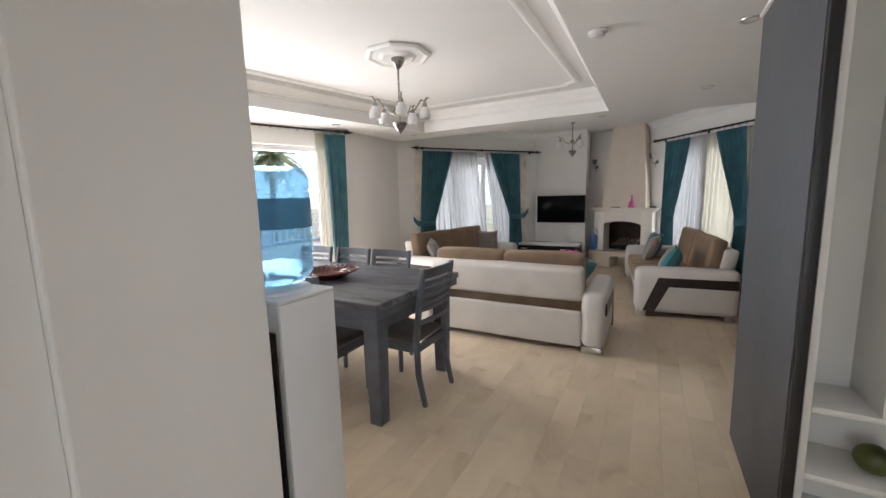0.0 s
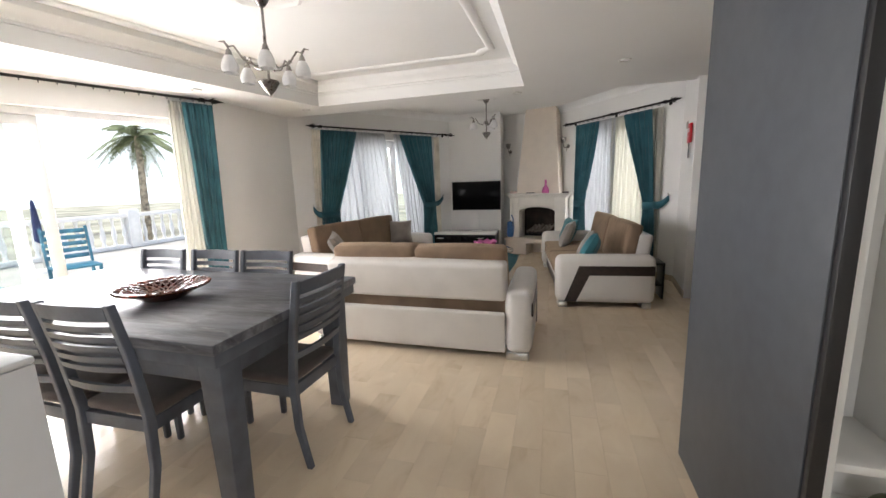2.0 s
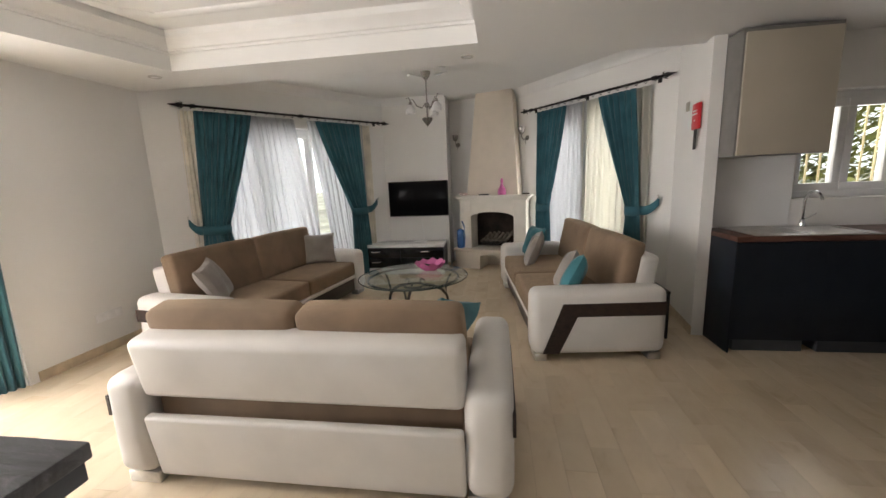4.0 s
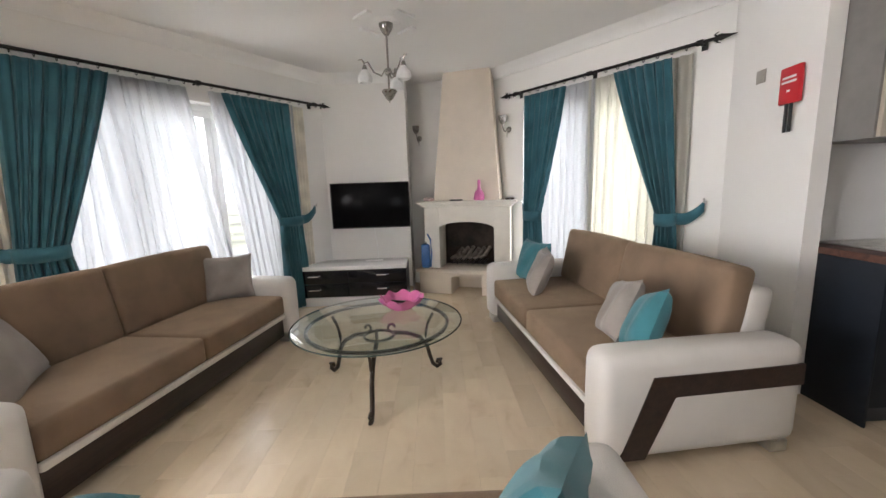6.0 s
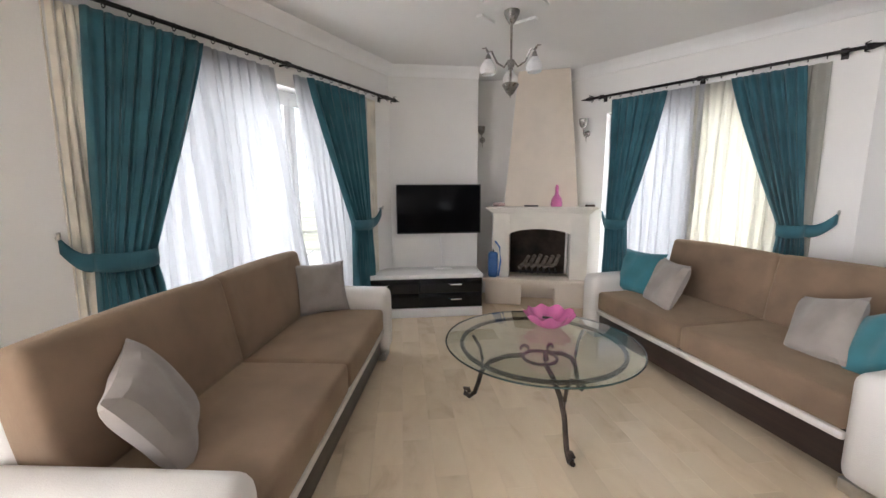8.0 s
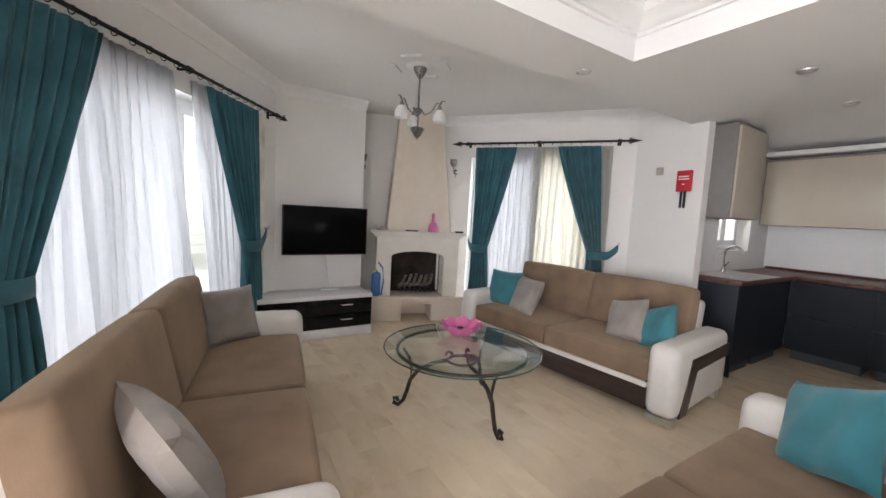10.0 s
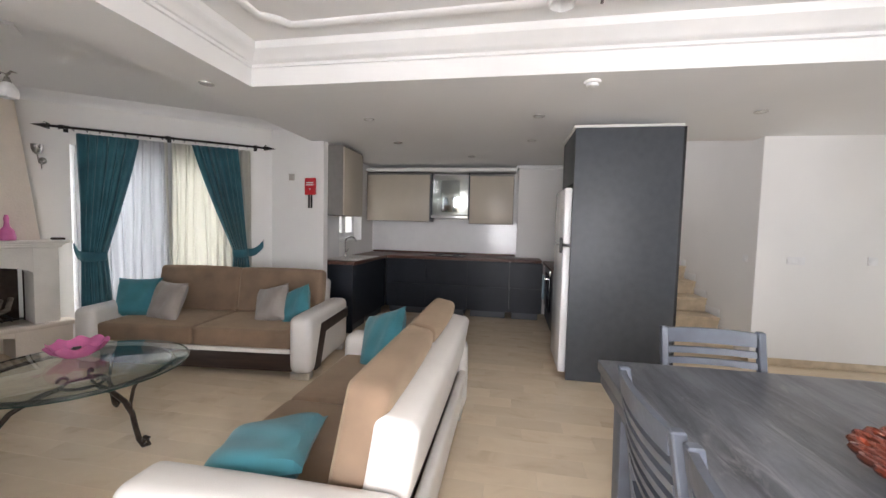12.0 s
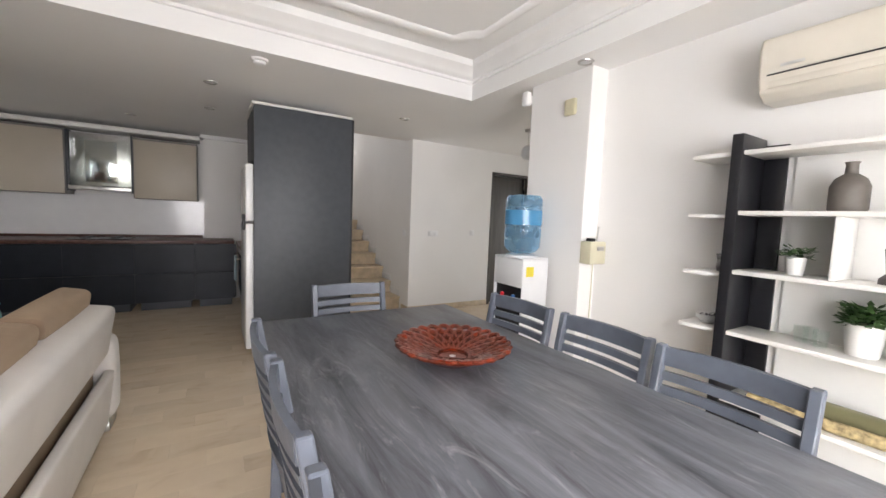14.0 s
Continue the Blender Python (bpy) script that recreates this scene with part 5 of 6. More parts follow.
def chandelier(m, arms, R, drop, label, start=0, shade=0.055, hang=0.36):
    """Hung from the pose m at the ceiling."""
    root = thing("chandelier", m, label, "chandelier")
    part("canopy", lathe(bmesh.new(), [(0.058, -0.001), (0.056, -0.02), (0.04, -0.055), (0.018, -0.085), (0.0, -0.09)], seg=24), PEWTER, root, "brushed nickel ceiling cup")
    part("stem", tube(bmesh.new(), [(0, 0, -0.08), (0, 0, -drop * 0.5), (0, 0, -drop + 0.06)], 0.0085, 10), PEWTER, root)
    part("finial", lathe(bmesh.new(), [(0.0, -drop + 0.108), (0.058, -drop + 0.10), (0.064, -drop + 0.09), (0.03, -drop + 0.035), (0.004, -drop + 0.01), (0.004, -drop), (0, -drop)], seg=24), PEWTER, root, "nickel cone")
    bm = bmesh.new()
    lathe(bm, [(0.0, -drop * 0.55), (0.022, -drop * 0.56), (0.03, -drop * 0.6), (0.022, -drop * 0.64), (0.0, -drop * 0.65)], seg=16)
    part("hub", bm, PEWTER, root)
    for k in range(arms):
        a = radians(start + 360 * k / arms)
        c, s = math.cos(a), math.sin(a)
        z0 = -hang
        pts = [(0.02, z0), (0.30 * R, z0 - 0.055), (0.62 * R, z0 - 0.03), (0.86 * R, z0 + 0.045), (R, z0 + 0.035), (R, z0 - 0.012)]
        arm = part("arm", tube(bmesh.new(), [(c * r, s * r, z) for r, z in pts], 0.0065, 8), PEWTER, root)
        lf = bmesh.new()
        tube(lf, [(c * R, s * R, z0 + 0.03), (c * (R + 0.02), s * (R + 0.02), z0 + 0.06), (c * (R + 0.05), s * (R + 0.05), z0 + 0.055)], 0.009, 6, taper=[1, 0.8, 0.2])
        part("leaf_scroll", lf, PEWTER, arm)
        part("cup", lathe(bmesh.new(), [(0.012, z0 + 0.02), (0.02, z0 - 0.005), (0.024, z0 - 0.02), (0.0, z0 - 0.022)], c * R, s * R, 14), PEWTER, arm)
        part("shade", flower_shade(c * R, s * R, z0 - 0.012, shade, 0.105), SHADE, arm, "frosted white glass tulip shade")
    return root


bm = bmesh.new()
oct_ring = lambda r, z: [(r * math.cos(radians(45 * k + 22.5)), r * math.sin(radians(45 * k + 22.5)), z) for k in range(8)]
rings = [[bm.verts.new(p) for p in oct_ring(r, z)] for r, z in ((0.29, -0.001), (0.29, -0.018), (0.262, -0.03), (0.23, -0.02), (0.17, -0.024), (0.14, -0.038), (0.10, -0.034))]
for P, Q in zip(rings, rings[1:]):
    for k in range(8):
        bm.faces.new((P[k], P[(k + 1) % 8], Q[(k + 1) % 8], Q[k]))
bm.faces.new(rings[-1])
bmesh.ops.recalc_face_normals(bm, faces=bm.faces)
solid("ceiling_rose", bm, PLASTER, "white octagonal plaster ceiling rose over the table", "ceiling rose", pose(-1.93, 3.625, ZT), smooth=False)
chandelier(pose(-1.93, 3.625, ZT - 0.034), 5, 0.225, 0.635, "brushed nickel five-arm chandelier with frosted glass shades", 20, 0.05, 0.40)
bm = bmesh.new()
for a in (45, 135, 225, 315):
    c = Matrix.Rotation(radians(a), 4, 'Z')
    q = bmesh.new()
    prism(q, [(0.20, -0.09), (0.25, -0.09), (0.25, 0.09), (0.20, 0.09)], "z", -0.02, -0.001)
    q.transform(c)
    me = bpy.data.meshes.new("t")
    q.to_mesh(me)
    bm.from_mesh(me)
    bpy.data.meshes.remove(me)
    q.free()
lathe(bm, [(0.0, -0.012), (0.10, -0.012), (0.12, -0.001)], seg=24)
solid("ceiling_rose", bm, PLASTER, "white plaster ceiling ornament of four bars", "ceiling rose", pose(-1.10, 7.31, ZB))
chandelier(pose(-1.10, 7.31, ZB - 0.013), 3, 0.19, 0.605, "small nickel three-arm chandelier with glass flower shades", 75, 0.058, 0.34)


def spot(x, y, z=None):
    root = thing("downlight", pose(x, y, ZC if z is None else z), "round recessed ceiling downlight with a metal rim", "downlight", "downlights of the dropped ceiling")
    part("rim", lathe(bmesh.new(), [(0.052, -0.0005), (0.05, -0.007), (0.042, -0.009), (0.035, -0.003)], seg=24), METAL, root)
    part("lens", lathe(bmesh.new(), [(0.0, -0.004), (0.034, -0.004), (0.034, -0.0015), (0.0, -0.0015)], seg=20), SHADE, root)


for x, y in ((-0.53, 6.05), (0.47, 5.19), (1.46, 5.2), (0.50, 3.62), (1.455, 3.63), (0.525, 1.86), (-3.55, 4.55), (-3.2, 5.85), (-1.55, 1.56), (2.4, 4.4)):
    spot(x, y)
sd = thing("smoke_detector", pose(-0.28, 3.33, ZC), "round white smoke detector on the ceiling", "smoke detector")
part("base", lathe(bmesh.new(), [(0.055, -0.0005), (0.055, -0.012), (0.048, -0.018), (0.0, -0.018)], seg=24), PVC, sd)
part("sensor_head", lathe(bmesh.new(), [(0.04, -0.0185), (0.038, -0.035), (0.02, -0.042), (0.0, -0.043)], seg=24), PVC, sd)

pl = thing("pendant_lamp", pose(0.02, 0.55, ZC), "white glass globe pendant lamp in the hall", "pendant lamp")
part("canopy", lathe(bmesh.new(), [(0.045, -0.001), (0.04, -0.03), (0.0, -0.035)], seg=18), METAL, pl)
part("cord", tube(bmesh.new(), [(0, 0, -0.03), (0, 0, -0.19)], 0.004, 6), METAL, pl)
part("globe", lathe(bmesh.new(), [(0.02, -0.18), (0.055, -0.20), (0.075, -0.25), (0.07, -0.30), (0.045, -0.33), (0.0, -0.335)], seg=24), SHADE, pl, "frosted white globe")
al = thing("alarm_sensor", pose(-0.975, 1.462, 2.27), "small white alarm sensor on the pillar corner", "alarm sensor")
part("bracket", box(-0.015, 0.015, 0.0, 0.03, -0.03, 0.03, 0.004), PVC, al)
part("housing", box(-0.03, 0.03, 0.03, 0.085, -0.055, 0.055, 0.016, 3), PVC, al)
solid("wall_chime", box(-0.045, 0.045, 0.0, 0.03, -0.055, 0.055, 0.01), mat("yellowed_plastic", (0.62, 0.58, 0.40), 0.5), "yellowed plastic box on the pillar", "door chime", pose(-1.40, 1.4885, 2.12))


def switch(m, n=1, label="white plastic light switch on the wall", plate=PVC):
    root = thing("light_switch", m, label, "light switch")
    part("plate", box(-0.04 * n, 0.04 * n, -0.009, -0.001, -0.04, 0.04, 0.003), plate, root)
    for k in range(n):
        c = -0.04 * n + 0.08 * k + 0.04
        part("rocker", box(c - 0.026, c + 0.026, -0.013, -0.0095, -0.026, 0.026, 0.002), plate, root)


switch(pose(1.42, 0.95, 1.10, rz=-90), 2)
switch(pose(1.42, 0.28, 1.12, rz=-90), 1)
switch(pose(1.60, 1.31, 1.10, rz=180), 1)
switch(pose(1.365, 6.53, 1.93, rz=-97), 1, "small grey-beige box high on the white wall", mat("grey_beige_plastic", (0.42, 0.39, 0.35), 0.5))
switch(pose(-3.78, 5.55, 0.32, rz=90), 3, "white triple wall socket above the skirting")

# red fire blanket box
fb = thing("fire_blanket_box", pose(1.323, 6.25, 1.81, rz=-97.5), "red plastic fire blanket box with black pull tapes", "fire blanket")
part("box", box(-0.075, 0.075, -0.028, -0.002, -0.10, 0.105, 0.008), RED, fb)
for z, w in ((0.045, 0.05), (0.02, 0.055), (-0.03, 0.012)):
    part("lettering", box(-w, w, -0.030, -0.0285, z - 0.006, z + 0.006), PVC, fb, "white bars of unreadable lettering")
for x in (-0.018, 0.018):
    part("tape", box(x - 0.012, x + 0.012, -0.02, -0.014, -0.26, -0.10, 0.002), BLACK, fb, "black pull tape")

# ---- hall, stairs, shelf units ----
STEP = SKIRT
st = new("stairs")
tagged(st, label="beige stone stairs with pale risers going up", category="stairs", kind="structure")
for k in range(14):
    x = 1.70 + 0.325 * k
    part("step", box(x, min(6.19, x + 0.345), 1.312, 2.428, 0.001 if k < 3 else 0.175 * k - 0.25, 0.175 * (k + 1) - 0.03), STEP, st)
    part("tread", box(x - 0.025, min(6.19, x + 0.33), 1.312, 2.428, 0.175 * (k + 1) - 0.029, 0.175 * (k + 1), 0.006), STEP, st)
    part("stair_skirting", box(x, min(6.19, x + 0.36), 1.3125, 1.322, 0.175 * (k + 1) + 0.001, 0.175 * (k + 1) + 0.09, 0.002), PVC, st, "white stepped skirting")

DOORM = wood("grey_brown_door", (0.10, 0.092, 0.085), (0.06, 0.055, 0.05), 0.45, (10, 10, 1))
dr = new("door_hall")
tagged(dr, label="dark grey-brown interior door in a pale frame", category="door", kind="structure")
bm = bmesh.new()
bx(bm, 1.412, 1.50, -0.103, -0.055, 0.001, 2.055, 0.004)
bx(bm, 1.412, 1.50, -0.85, -0.805, 0.001, 2.055, 0.004)
bx(bm, 1.412, 1.50, -0.805, -0.103, 2.02, 2.055, 0.004)
part("door_frame", bm, DOORM, dr)
leaf = part("door_leaf", box(1.52, 1.56, -0.80, -0.108, 0.008, 2.015, 0.003), DOORM, dr)
part("door_handle", tube(bmesh.new(), [(1.52, -0.72, 1.0), (1.47, -0.72, 1.0), (1.47, -0.61, 1.0)], 0.009), METAL, leaf, "steel lever handle")
for z in (0.3, 1.75):
    part("hinge", tube(bmesh.new(), [(1.51, -0.80, z), (1.51, -0.80, z + 0.09)], 0.009), BLACK, leaf)
structure("wall_behind_door", box(1.60, 1.67, -0.95, 0.0, 0, 2.3), WALL, "plain wall behind the hall door")

# water dispenser with bottle
WPLASTIC = mat("white_appliance", (0.76, 0.77, 0.78), 0.3, var=0.015, bump=0.02)
WATER = bottle_mat("blue_water_bottle", (0.52, 0.75, 0.90))
wd = thing("water_dispenser", pose(-1.165, 1.66, 0), "white standing water dispenser with black tap recess", "water dispenser")
X, Y = 0.155, 0.122
bm = bmesh.new()
bx(bm, -X + 0.010, X - 0.010, -Y, Y - 0.10, 0.03, 1.055)
bx(bm, -X + 0.010, X - 0.010, Y - 0.0995, Y, 0.03, 0.40, 0.006)
bx(bm, -X + 0.010, X - 0.010, Y - 0.0995, Y, 0.86, 1.055, 0.006)
part("body", bm, WPLASTIC, wd)
for s in (-1, 1):
    part("side_panel", box(min(s * X, s * (X - 0.0095)), max(s * X, s * (X - 0.0095)), -Y, Y, 0.03, 1.0555, 0.004), WPLASTIC, wd)
part("tap_recess", box(-X + 0.013, X - 0.013, Y - 0.0985, Y - 0.022, 0.401, 0.859), BLACK, wd, "black recess panel")
part("drip_tray", box(-X + 0.02, X - 0.02, Y - 0.021, Y + 0.012, 0.402, 0.43, 0.005), BLACK, wd)
for x, c in ((-0.06, BLUE), (0.06, RED)):
    part("tap", box(x - 0.010, x + 0.010, Y - 0.021, Y + 0.006, 0.74, 0.80, 0.004), c, wd, "small coloured tap")
part("back_grille", box(-X + 0.03, X - 0.03, -Y - 0.012, -Y - 0.001, 0.08, 0.96), IRON, wd, "black condenser grille")
for k in range(12):
    z = 0.12 + k * 0.07
    part("grille_bar", tube(bmesh.new(), [(-X + 0.04, -Y - 0.018, z), (X - 0.035, -Y - 0.018, z)], 0.004, 6), IRON, wd)
part("sticker", box(-X - 0.0015, -X - 0.0002, 0.02, 0.09, 0.94, 1.01), mat("yellow_sticker", (0.75, 0.62, 0.05), 0.5), wd, "yellow energy sticker")
part("top_plate", box(-X, X, -Y - 0.002, Y + 0.002, 1.056, 1.07, 0.006), WPLASTIC, wd)
part("collar", lathe(bmesh.new(), [(0.12, 1.0705), (0.115, 1.08), (0.08, 1.09), (0.0, 1.09)], seg=28), WPLASTIC, wd)
bt = thing("water_bottle", pose(-1.165, 1.66, 1.091), "upturned blue plastic water bottle half full", "water bottle")
prof = [(0.0, 0.0), (0.05, 0.0), (0.10, 0.015), (0.128, 0.05), (0.132, 0.10), (0.126, 0.11), (0.132, 0.12), (0.132, 0.185), (0.125, 0.195), (0.132, 0.205), (0.133, 0.34), (0.126, 0.35), (0.133, 0.36), (0.132, 0.40), (0.115, 0.43), (0.0, 0.432)]
part("bottle", lathe(bmesh.new(), [(r, z * 0.98) for r, z in prof], seg=36), WATER, bt)
# Band colour covers the label and paints the deep blue refracted in the water.
part("label_band", lathe(bmesh.new(), [(0.1342, 0.21), (0.1342, 0.315)], seg=36), mat("blue_band_paint", (0.07, 0.25, 0.45), 0.2, var=0.06, scale=8), bt, "blue band for the label and the blue refracted in the water")

# telephone on the wall
OLDP = mat("ivory_plastic", (0.60, 0.57, 0.42), 0.45, var=0.06)
ph = thing("intercom", pose(-1.551, 1.415, 1.06, rz=90), "ivory plastic wall intercom with a cord", "intercom")
part("housing", box(-0.08, 0.08, 0.0, 0.085, 0.0, 0.15, 0.008), OLDP, ph)
part("panel", box(-0.055, 0.015, 0.0855, 0.088, 0.09, 0.12, 0.002), METAL, ph, "dark display strip")
part("knob", box(0.0, 0.05, 0.02, 0.06, 0.1505, 0.172, 0.005), BLACK, ph)
part("aerial", tube(bmesh.new(), [(-0.06, 0.02, 0.14), (-0.075, 0.02, 0.25)], 0.005, 6), METAL, ph, "thin metal aerial")
part("cord", tube(bmesh.new(), [(-0.05, 0.01, 0.0), (-0.052, 0.008, -0.35), (-0.05, 0.01, -0.7)], 0.004, 6), OLDP, ph)

# air conditioner
ac = thing("air_conditioner", pose(-2.47, 1.331, 1.905), "ivory split air conditioner on the wall", "air conditioner")
prof = [(0.0, 0.0), (0.12, 0.0), (0.175, 0.035), (0.195, 0.09), (0.20, 0.22), (0.185, 0.265), (0.0, 0.275)]
ACM = mat("ivory_appliance", (0.68, 0.64, 0.56), 0.4, var=0.02, bump=0.02)
body = part("body", prism(bmesh.new(), prof, "x", -0.88, 0.0), ACM, ac)
bmesh_b = body.modifiers.new("soft", 'BEVEL')
bmesh_b.width, bmesh_b.segments, bmesh_b.limit_method = 0.012, 3, 'ANGLE'
part("louvre", box(-0.83, -0.04, 0.182, 0.19, 0.045, 0.09, 0.002), ACM, ac)
part("gap", box(-0.84, -0.035, 0.19, 0.2015, 0.098, 0.103), BLACK, ac, "dark seam")
part("brand_bar", box(-0.16, -0.08, 0.2003, 0.2012, 0.125, 0.137), METAL, ac, "small grey bar")

# shelf unit on the wall
su = thing("shelf_unit", pose(-2.365, 1.333, 0), "white shelf unit with tall near-black uprights", "shelf unit")
part("upright", box(-0.10, -0.055, 0.002, 0.25, 0.001, 1.76, 0.003), DARK_LAM, su)
part("upright_back", box(-0.19, -0.101, 0.002, 0.02, 0.001, 1.73, 0.003), DARK_LAM, su)
part("upright", box(-1.20, -1.155, 0.002, 0.25, 0.001, 1.76, 0.003), DARK_LAM, su)
for z in (1.685, 1.415, 1.145, 0.86, 0.545):
    part("shelf", box(-1.154, -0.101, 0.022, 0.24, z - 0.02, z, 0.003), WHITE_LAM, su)
for z in (1.685, 1.40, 1.12, 0.85):
    part("side_shelf", box(-0.054, 0.12, 0.002, 0.22, z - 0.02, z, 0.003), WHITE_LAM, su)
part("divider", box(-0.44, -0.42, 0.022, 0.235, 1.146, 1.394, 0.002), WHITE_LAM, su)
part("divider", box(-0.72, -0.70, 0.022, 0.235, 0.861, 1.124, 0.002), WHITE_LAM, su)
part("base_box", box(-1.154, -0.101, 0.022, 0.24, 0.001, 0.30, 0.003), WHITE_LAM, su)
part("back_panel", box(-1.154, -0.221, 0.002, 0.012, 0.30, 1.70), WHITE_LAM, su)


def on_shelf(x, y, z):
    return pose(-2.365 + x, 1.333 + y, z + 0.001)


GREYV = mat("grey_stoneware", (0.13, 0.115, 0.10), 0.55, var=0.12, scale=12)
solid("vase", lathe(bmesh.new(), [(0.0, 0), (0.055, 0), (0.059, 0.012), (0.059, 0.10), (0.046, 0.13), (0.02, 0.15), (0.018, 0.185), (0.023, 0.195), (0.016, 0.195), (0, 0.17)], seg=28), GREYV, "grey-brown stoneware bottle vase on the shelf", "vase", on_shelf(-0.425, 0.13, 1.415))
POTW = mat("white_ceramic", (0.76, 0.75, 0.72), 0.3, var=0.02)
LEAF = mat("leaf_green", (0.05, 0.11, 0.03), 0.5, var=0.3, scale=15)


def leaf_crown(R, H, n, seed, size=0.03):
    """Many small folded leaves on thin stalks."""
    rnd = random.Random(seed)
    bm = bmesh.new()
    for _ in range(n):
        a, r, z = rnd.uniform(0, 6.283), R * rnd.uniform(0.05, 1) ** 0.6, H * rnd.uniform(0.05, 1)
        p = Vector((r * math.cos(a), r * math.sin(a), z))
        d = Vector((math.cos(a + rnd.uniform(-.8, .8)), math.sin(a + rnd.uniform(-.8, .8)), rnd.uniform(-0.3, 0.9))).normalized()
        s = d.cross(Vector((0, 0, 1))).normalized() * size * rnd.uniform(0.25, 0.4)
        L = d * size * rnd.uniform(0.8, 1.4)
        dip = Vector((0, 0, -size * 0.12))
        v = [bm.verts.new(p), bm.verts.new(p + L * 0.5 + s), bm.verts.new(p + L), bm.verts.new(p + L * 0.5 - s), bm.verts.new(p + L * 0.5 + dip)]
        for i, j in ((0, 1), (1, 2), (2, 3), (3, 0)):
            bm.faces.new((v[i], v[j], v[4]))
    return bm


def pot_plant(m, r, h, potmat, R, H, n, seed, label):
    root = thing("potted_plant", m, label, "potted plant")
    part("pot", lathe(bmesh.new(), [(0.0, 0), (r * 0.78, 0), (r * 0.84, 0.01), (r, h), (r * 0.92, h), (r * 0.85, h - 0.015), (0, h - 0.02)], seg=24), potmat, root)
    part("foliage", move(leaf_crown(R, H, n, seed), Matrix.Translation((0, 0, h - 0.01))), LEAF, root, "small green leaves")


pot_plant(on_shelf(-0.515, 0.13, 0.86), 0.058, 0.125, POTW, 0.062, 0.075, 380, 3, "white ceramic pot with a bushy green plant")
pot_plant(on_shelf(-0.295, 0.15, 1.145), 0.035, 0.075, POTW, 0.045, 0.05, 60, 8, "small white pot with a dried flower")
ST = mat("striped_black", (0.05, 0.045, 0.045), 0.5, var=0.5, scale=30, second=(0.5, 0.48, 0.45))
solid("candle_holder", lathe(bmesh.new(), [(0.0, 0), (0.03, 0), (0.034, 0.02), (0.03, 0.05), (0.036, 0.085), (0.03, 0.085), (0.02, 0.05), (0, 0.04)], seg=18), ST, "black striped glass candle holder", "candle holder", on_shelf(-0.02, 0.12, 1.12 + 0.0))
solid("bowl", lathe(bmesh.new(), [(0.0, 0), (0.025, 0), (0.05, 0.03), (0.054, 0.045), (0.048, 0.045), (0.03, 0.012), (0, 0.008)], seg=20), POTW, "small pale bowl on the side shelf", "bowl", on_shelf(0.03, 0.12, 0.85))
solid("ornament", leaf_crown(0.03, 0.035, 50, 5, 0.02), BLACK, "dark dried flower in the small bowl", "ornament", on_shelf(0.03, 0.12, 0.86))
for k, (x, z) in enumerate(((-0.36, 0.86), (-0.40, 0.86), (-0.33, 0.86))):
    solid("tumbler", lathe(bmesh.new(), [(0.0, 0), (0.022, 0), (0.027, 0.07), (0.025, 0.07), (0.021, 0.006), (0, 0.005)], seg=18), GLASS, "small clear drinking glass on the shelf", "glass", on_shelf(x, 0.12 + 0.03 * (k % 2), z))
figm = mat("dark_metal_figure", (0.08, 0.07, 0.065), 0.4, 0.5)
solid("ornament", lathe(bmesh.new(), [(0, 0), (0.03, 0), (0.03, 0.02), (0.012, 0.04), (0.018, 0.10), (0.022, 0.13), (0.012, 0.155), (0.016, 0.175), (0, 0.19)], seg=16), figm, "dark metal ornament on the shelf", "ornament", on_shelf(-0.56, 0.13, 1.145))
STRAW = mat("straw", (0.42, 0.33, 0.17), 0.8, var=0.3, scale=40, bump=0.5)
OLIVE = fabric("olive_cloth", (0.16, 0.15, 0.07))
solid("rolled_cloth", tube(bmesh.new(), [(-0.17, 0, 0.045), (0, 0.01, 0.048), (0.19, 0.0, 0.045)], 0.043, 14), OLIVE, "rolled olive table runner on the low shelf", "cloth", on_shelf(-0.46, 0.11, 0.545))
solid("rolled_mat", tube(bmesh.new(), [(-0.22, 0.0, 0.026), (0, 0.015, 0.026), (0.2, 0.02, 0.026)], 0.025, 12), STRAW, "rolled straw place mat on the low shelf", "place mat", on_shelf(-0.40, 0.19, 0.545))

# open niche shelves behind the tall cabinet
nu = thing("niche_shelves", pose(0.545, 2.432, 0), "built-in white open shelves of uneven compartments", "shelf unit")
D = 0.25
part("back_panel", box(0.0, 1.07, D - 0.012, D, 0.001, 2.25), WHITE_LAM, nu)
part("side_board", box(0.0, 0.022, 0.0, D - 0.0125, 0.001, 2.25, 0.002), WHITE_LAM, nu)
part("side_board", box(1.048, 1.07, 0.0, D - 0.0125, 0.001, 2.25, 0.002), WHITE_LAM, nu)
part("tall_divider", box(0.195, 0.22, 0.0, D - 0.0125, 0.641, 2.25, 0.002), WHITE_LAM, nu)
for z in (0.64, 0.385, 0.16):
    part("long_shelf", box(0.023, 1.047, 0.0, D - 0.0125, z - 0.022, z, 0.002), WHITE_LAM, nu)
for z in (1.73, 1.335, 2.05):
    part("shelf", box(0.221, 1.047, 0.0, D - 0.0125, z - 0.022, z, 0.002), WHITE_LAM, nu)
part("box_shelf", box(0.221, 0.40, 0.0, D - 0.0125, 1.085, 1.107, 0.002), WHITE_LAM, nu)
part("box_divider", box(0.378, 0.40, 0.0, D - 0.0125, 0.641, 1.0845, 0.002), WHITE_LAM, nu)
part("small_shelf", box(0.401, 1.047, 0.0, D - 0.0125, 0.86, 0.882, 0.002), WHITE_LAM, nu)


def niche(x, y, z):
    return pose(0.545 + x, 2.432 + y, z + 0.001)


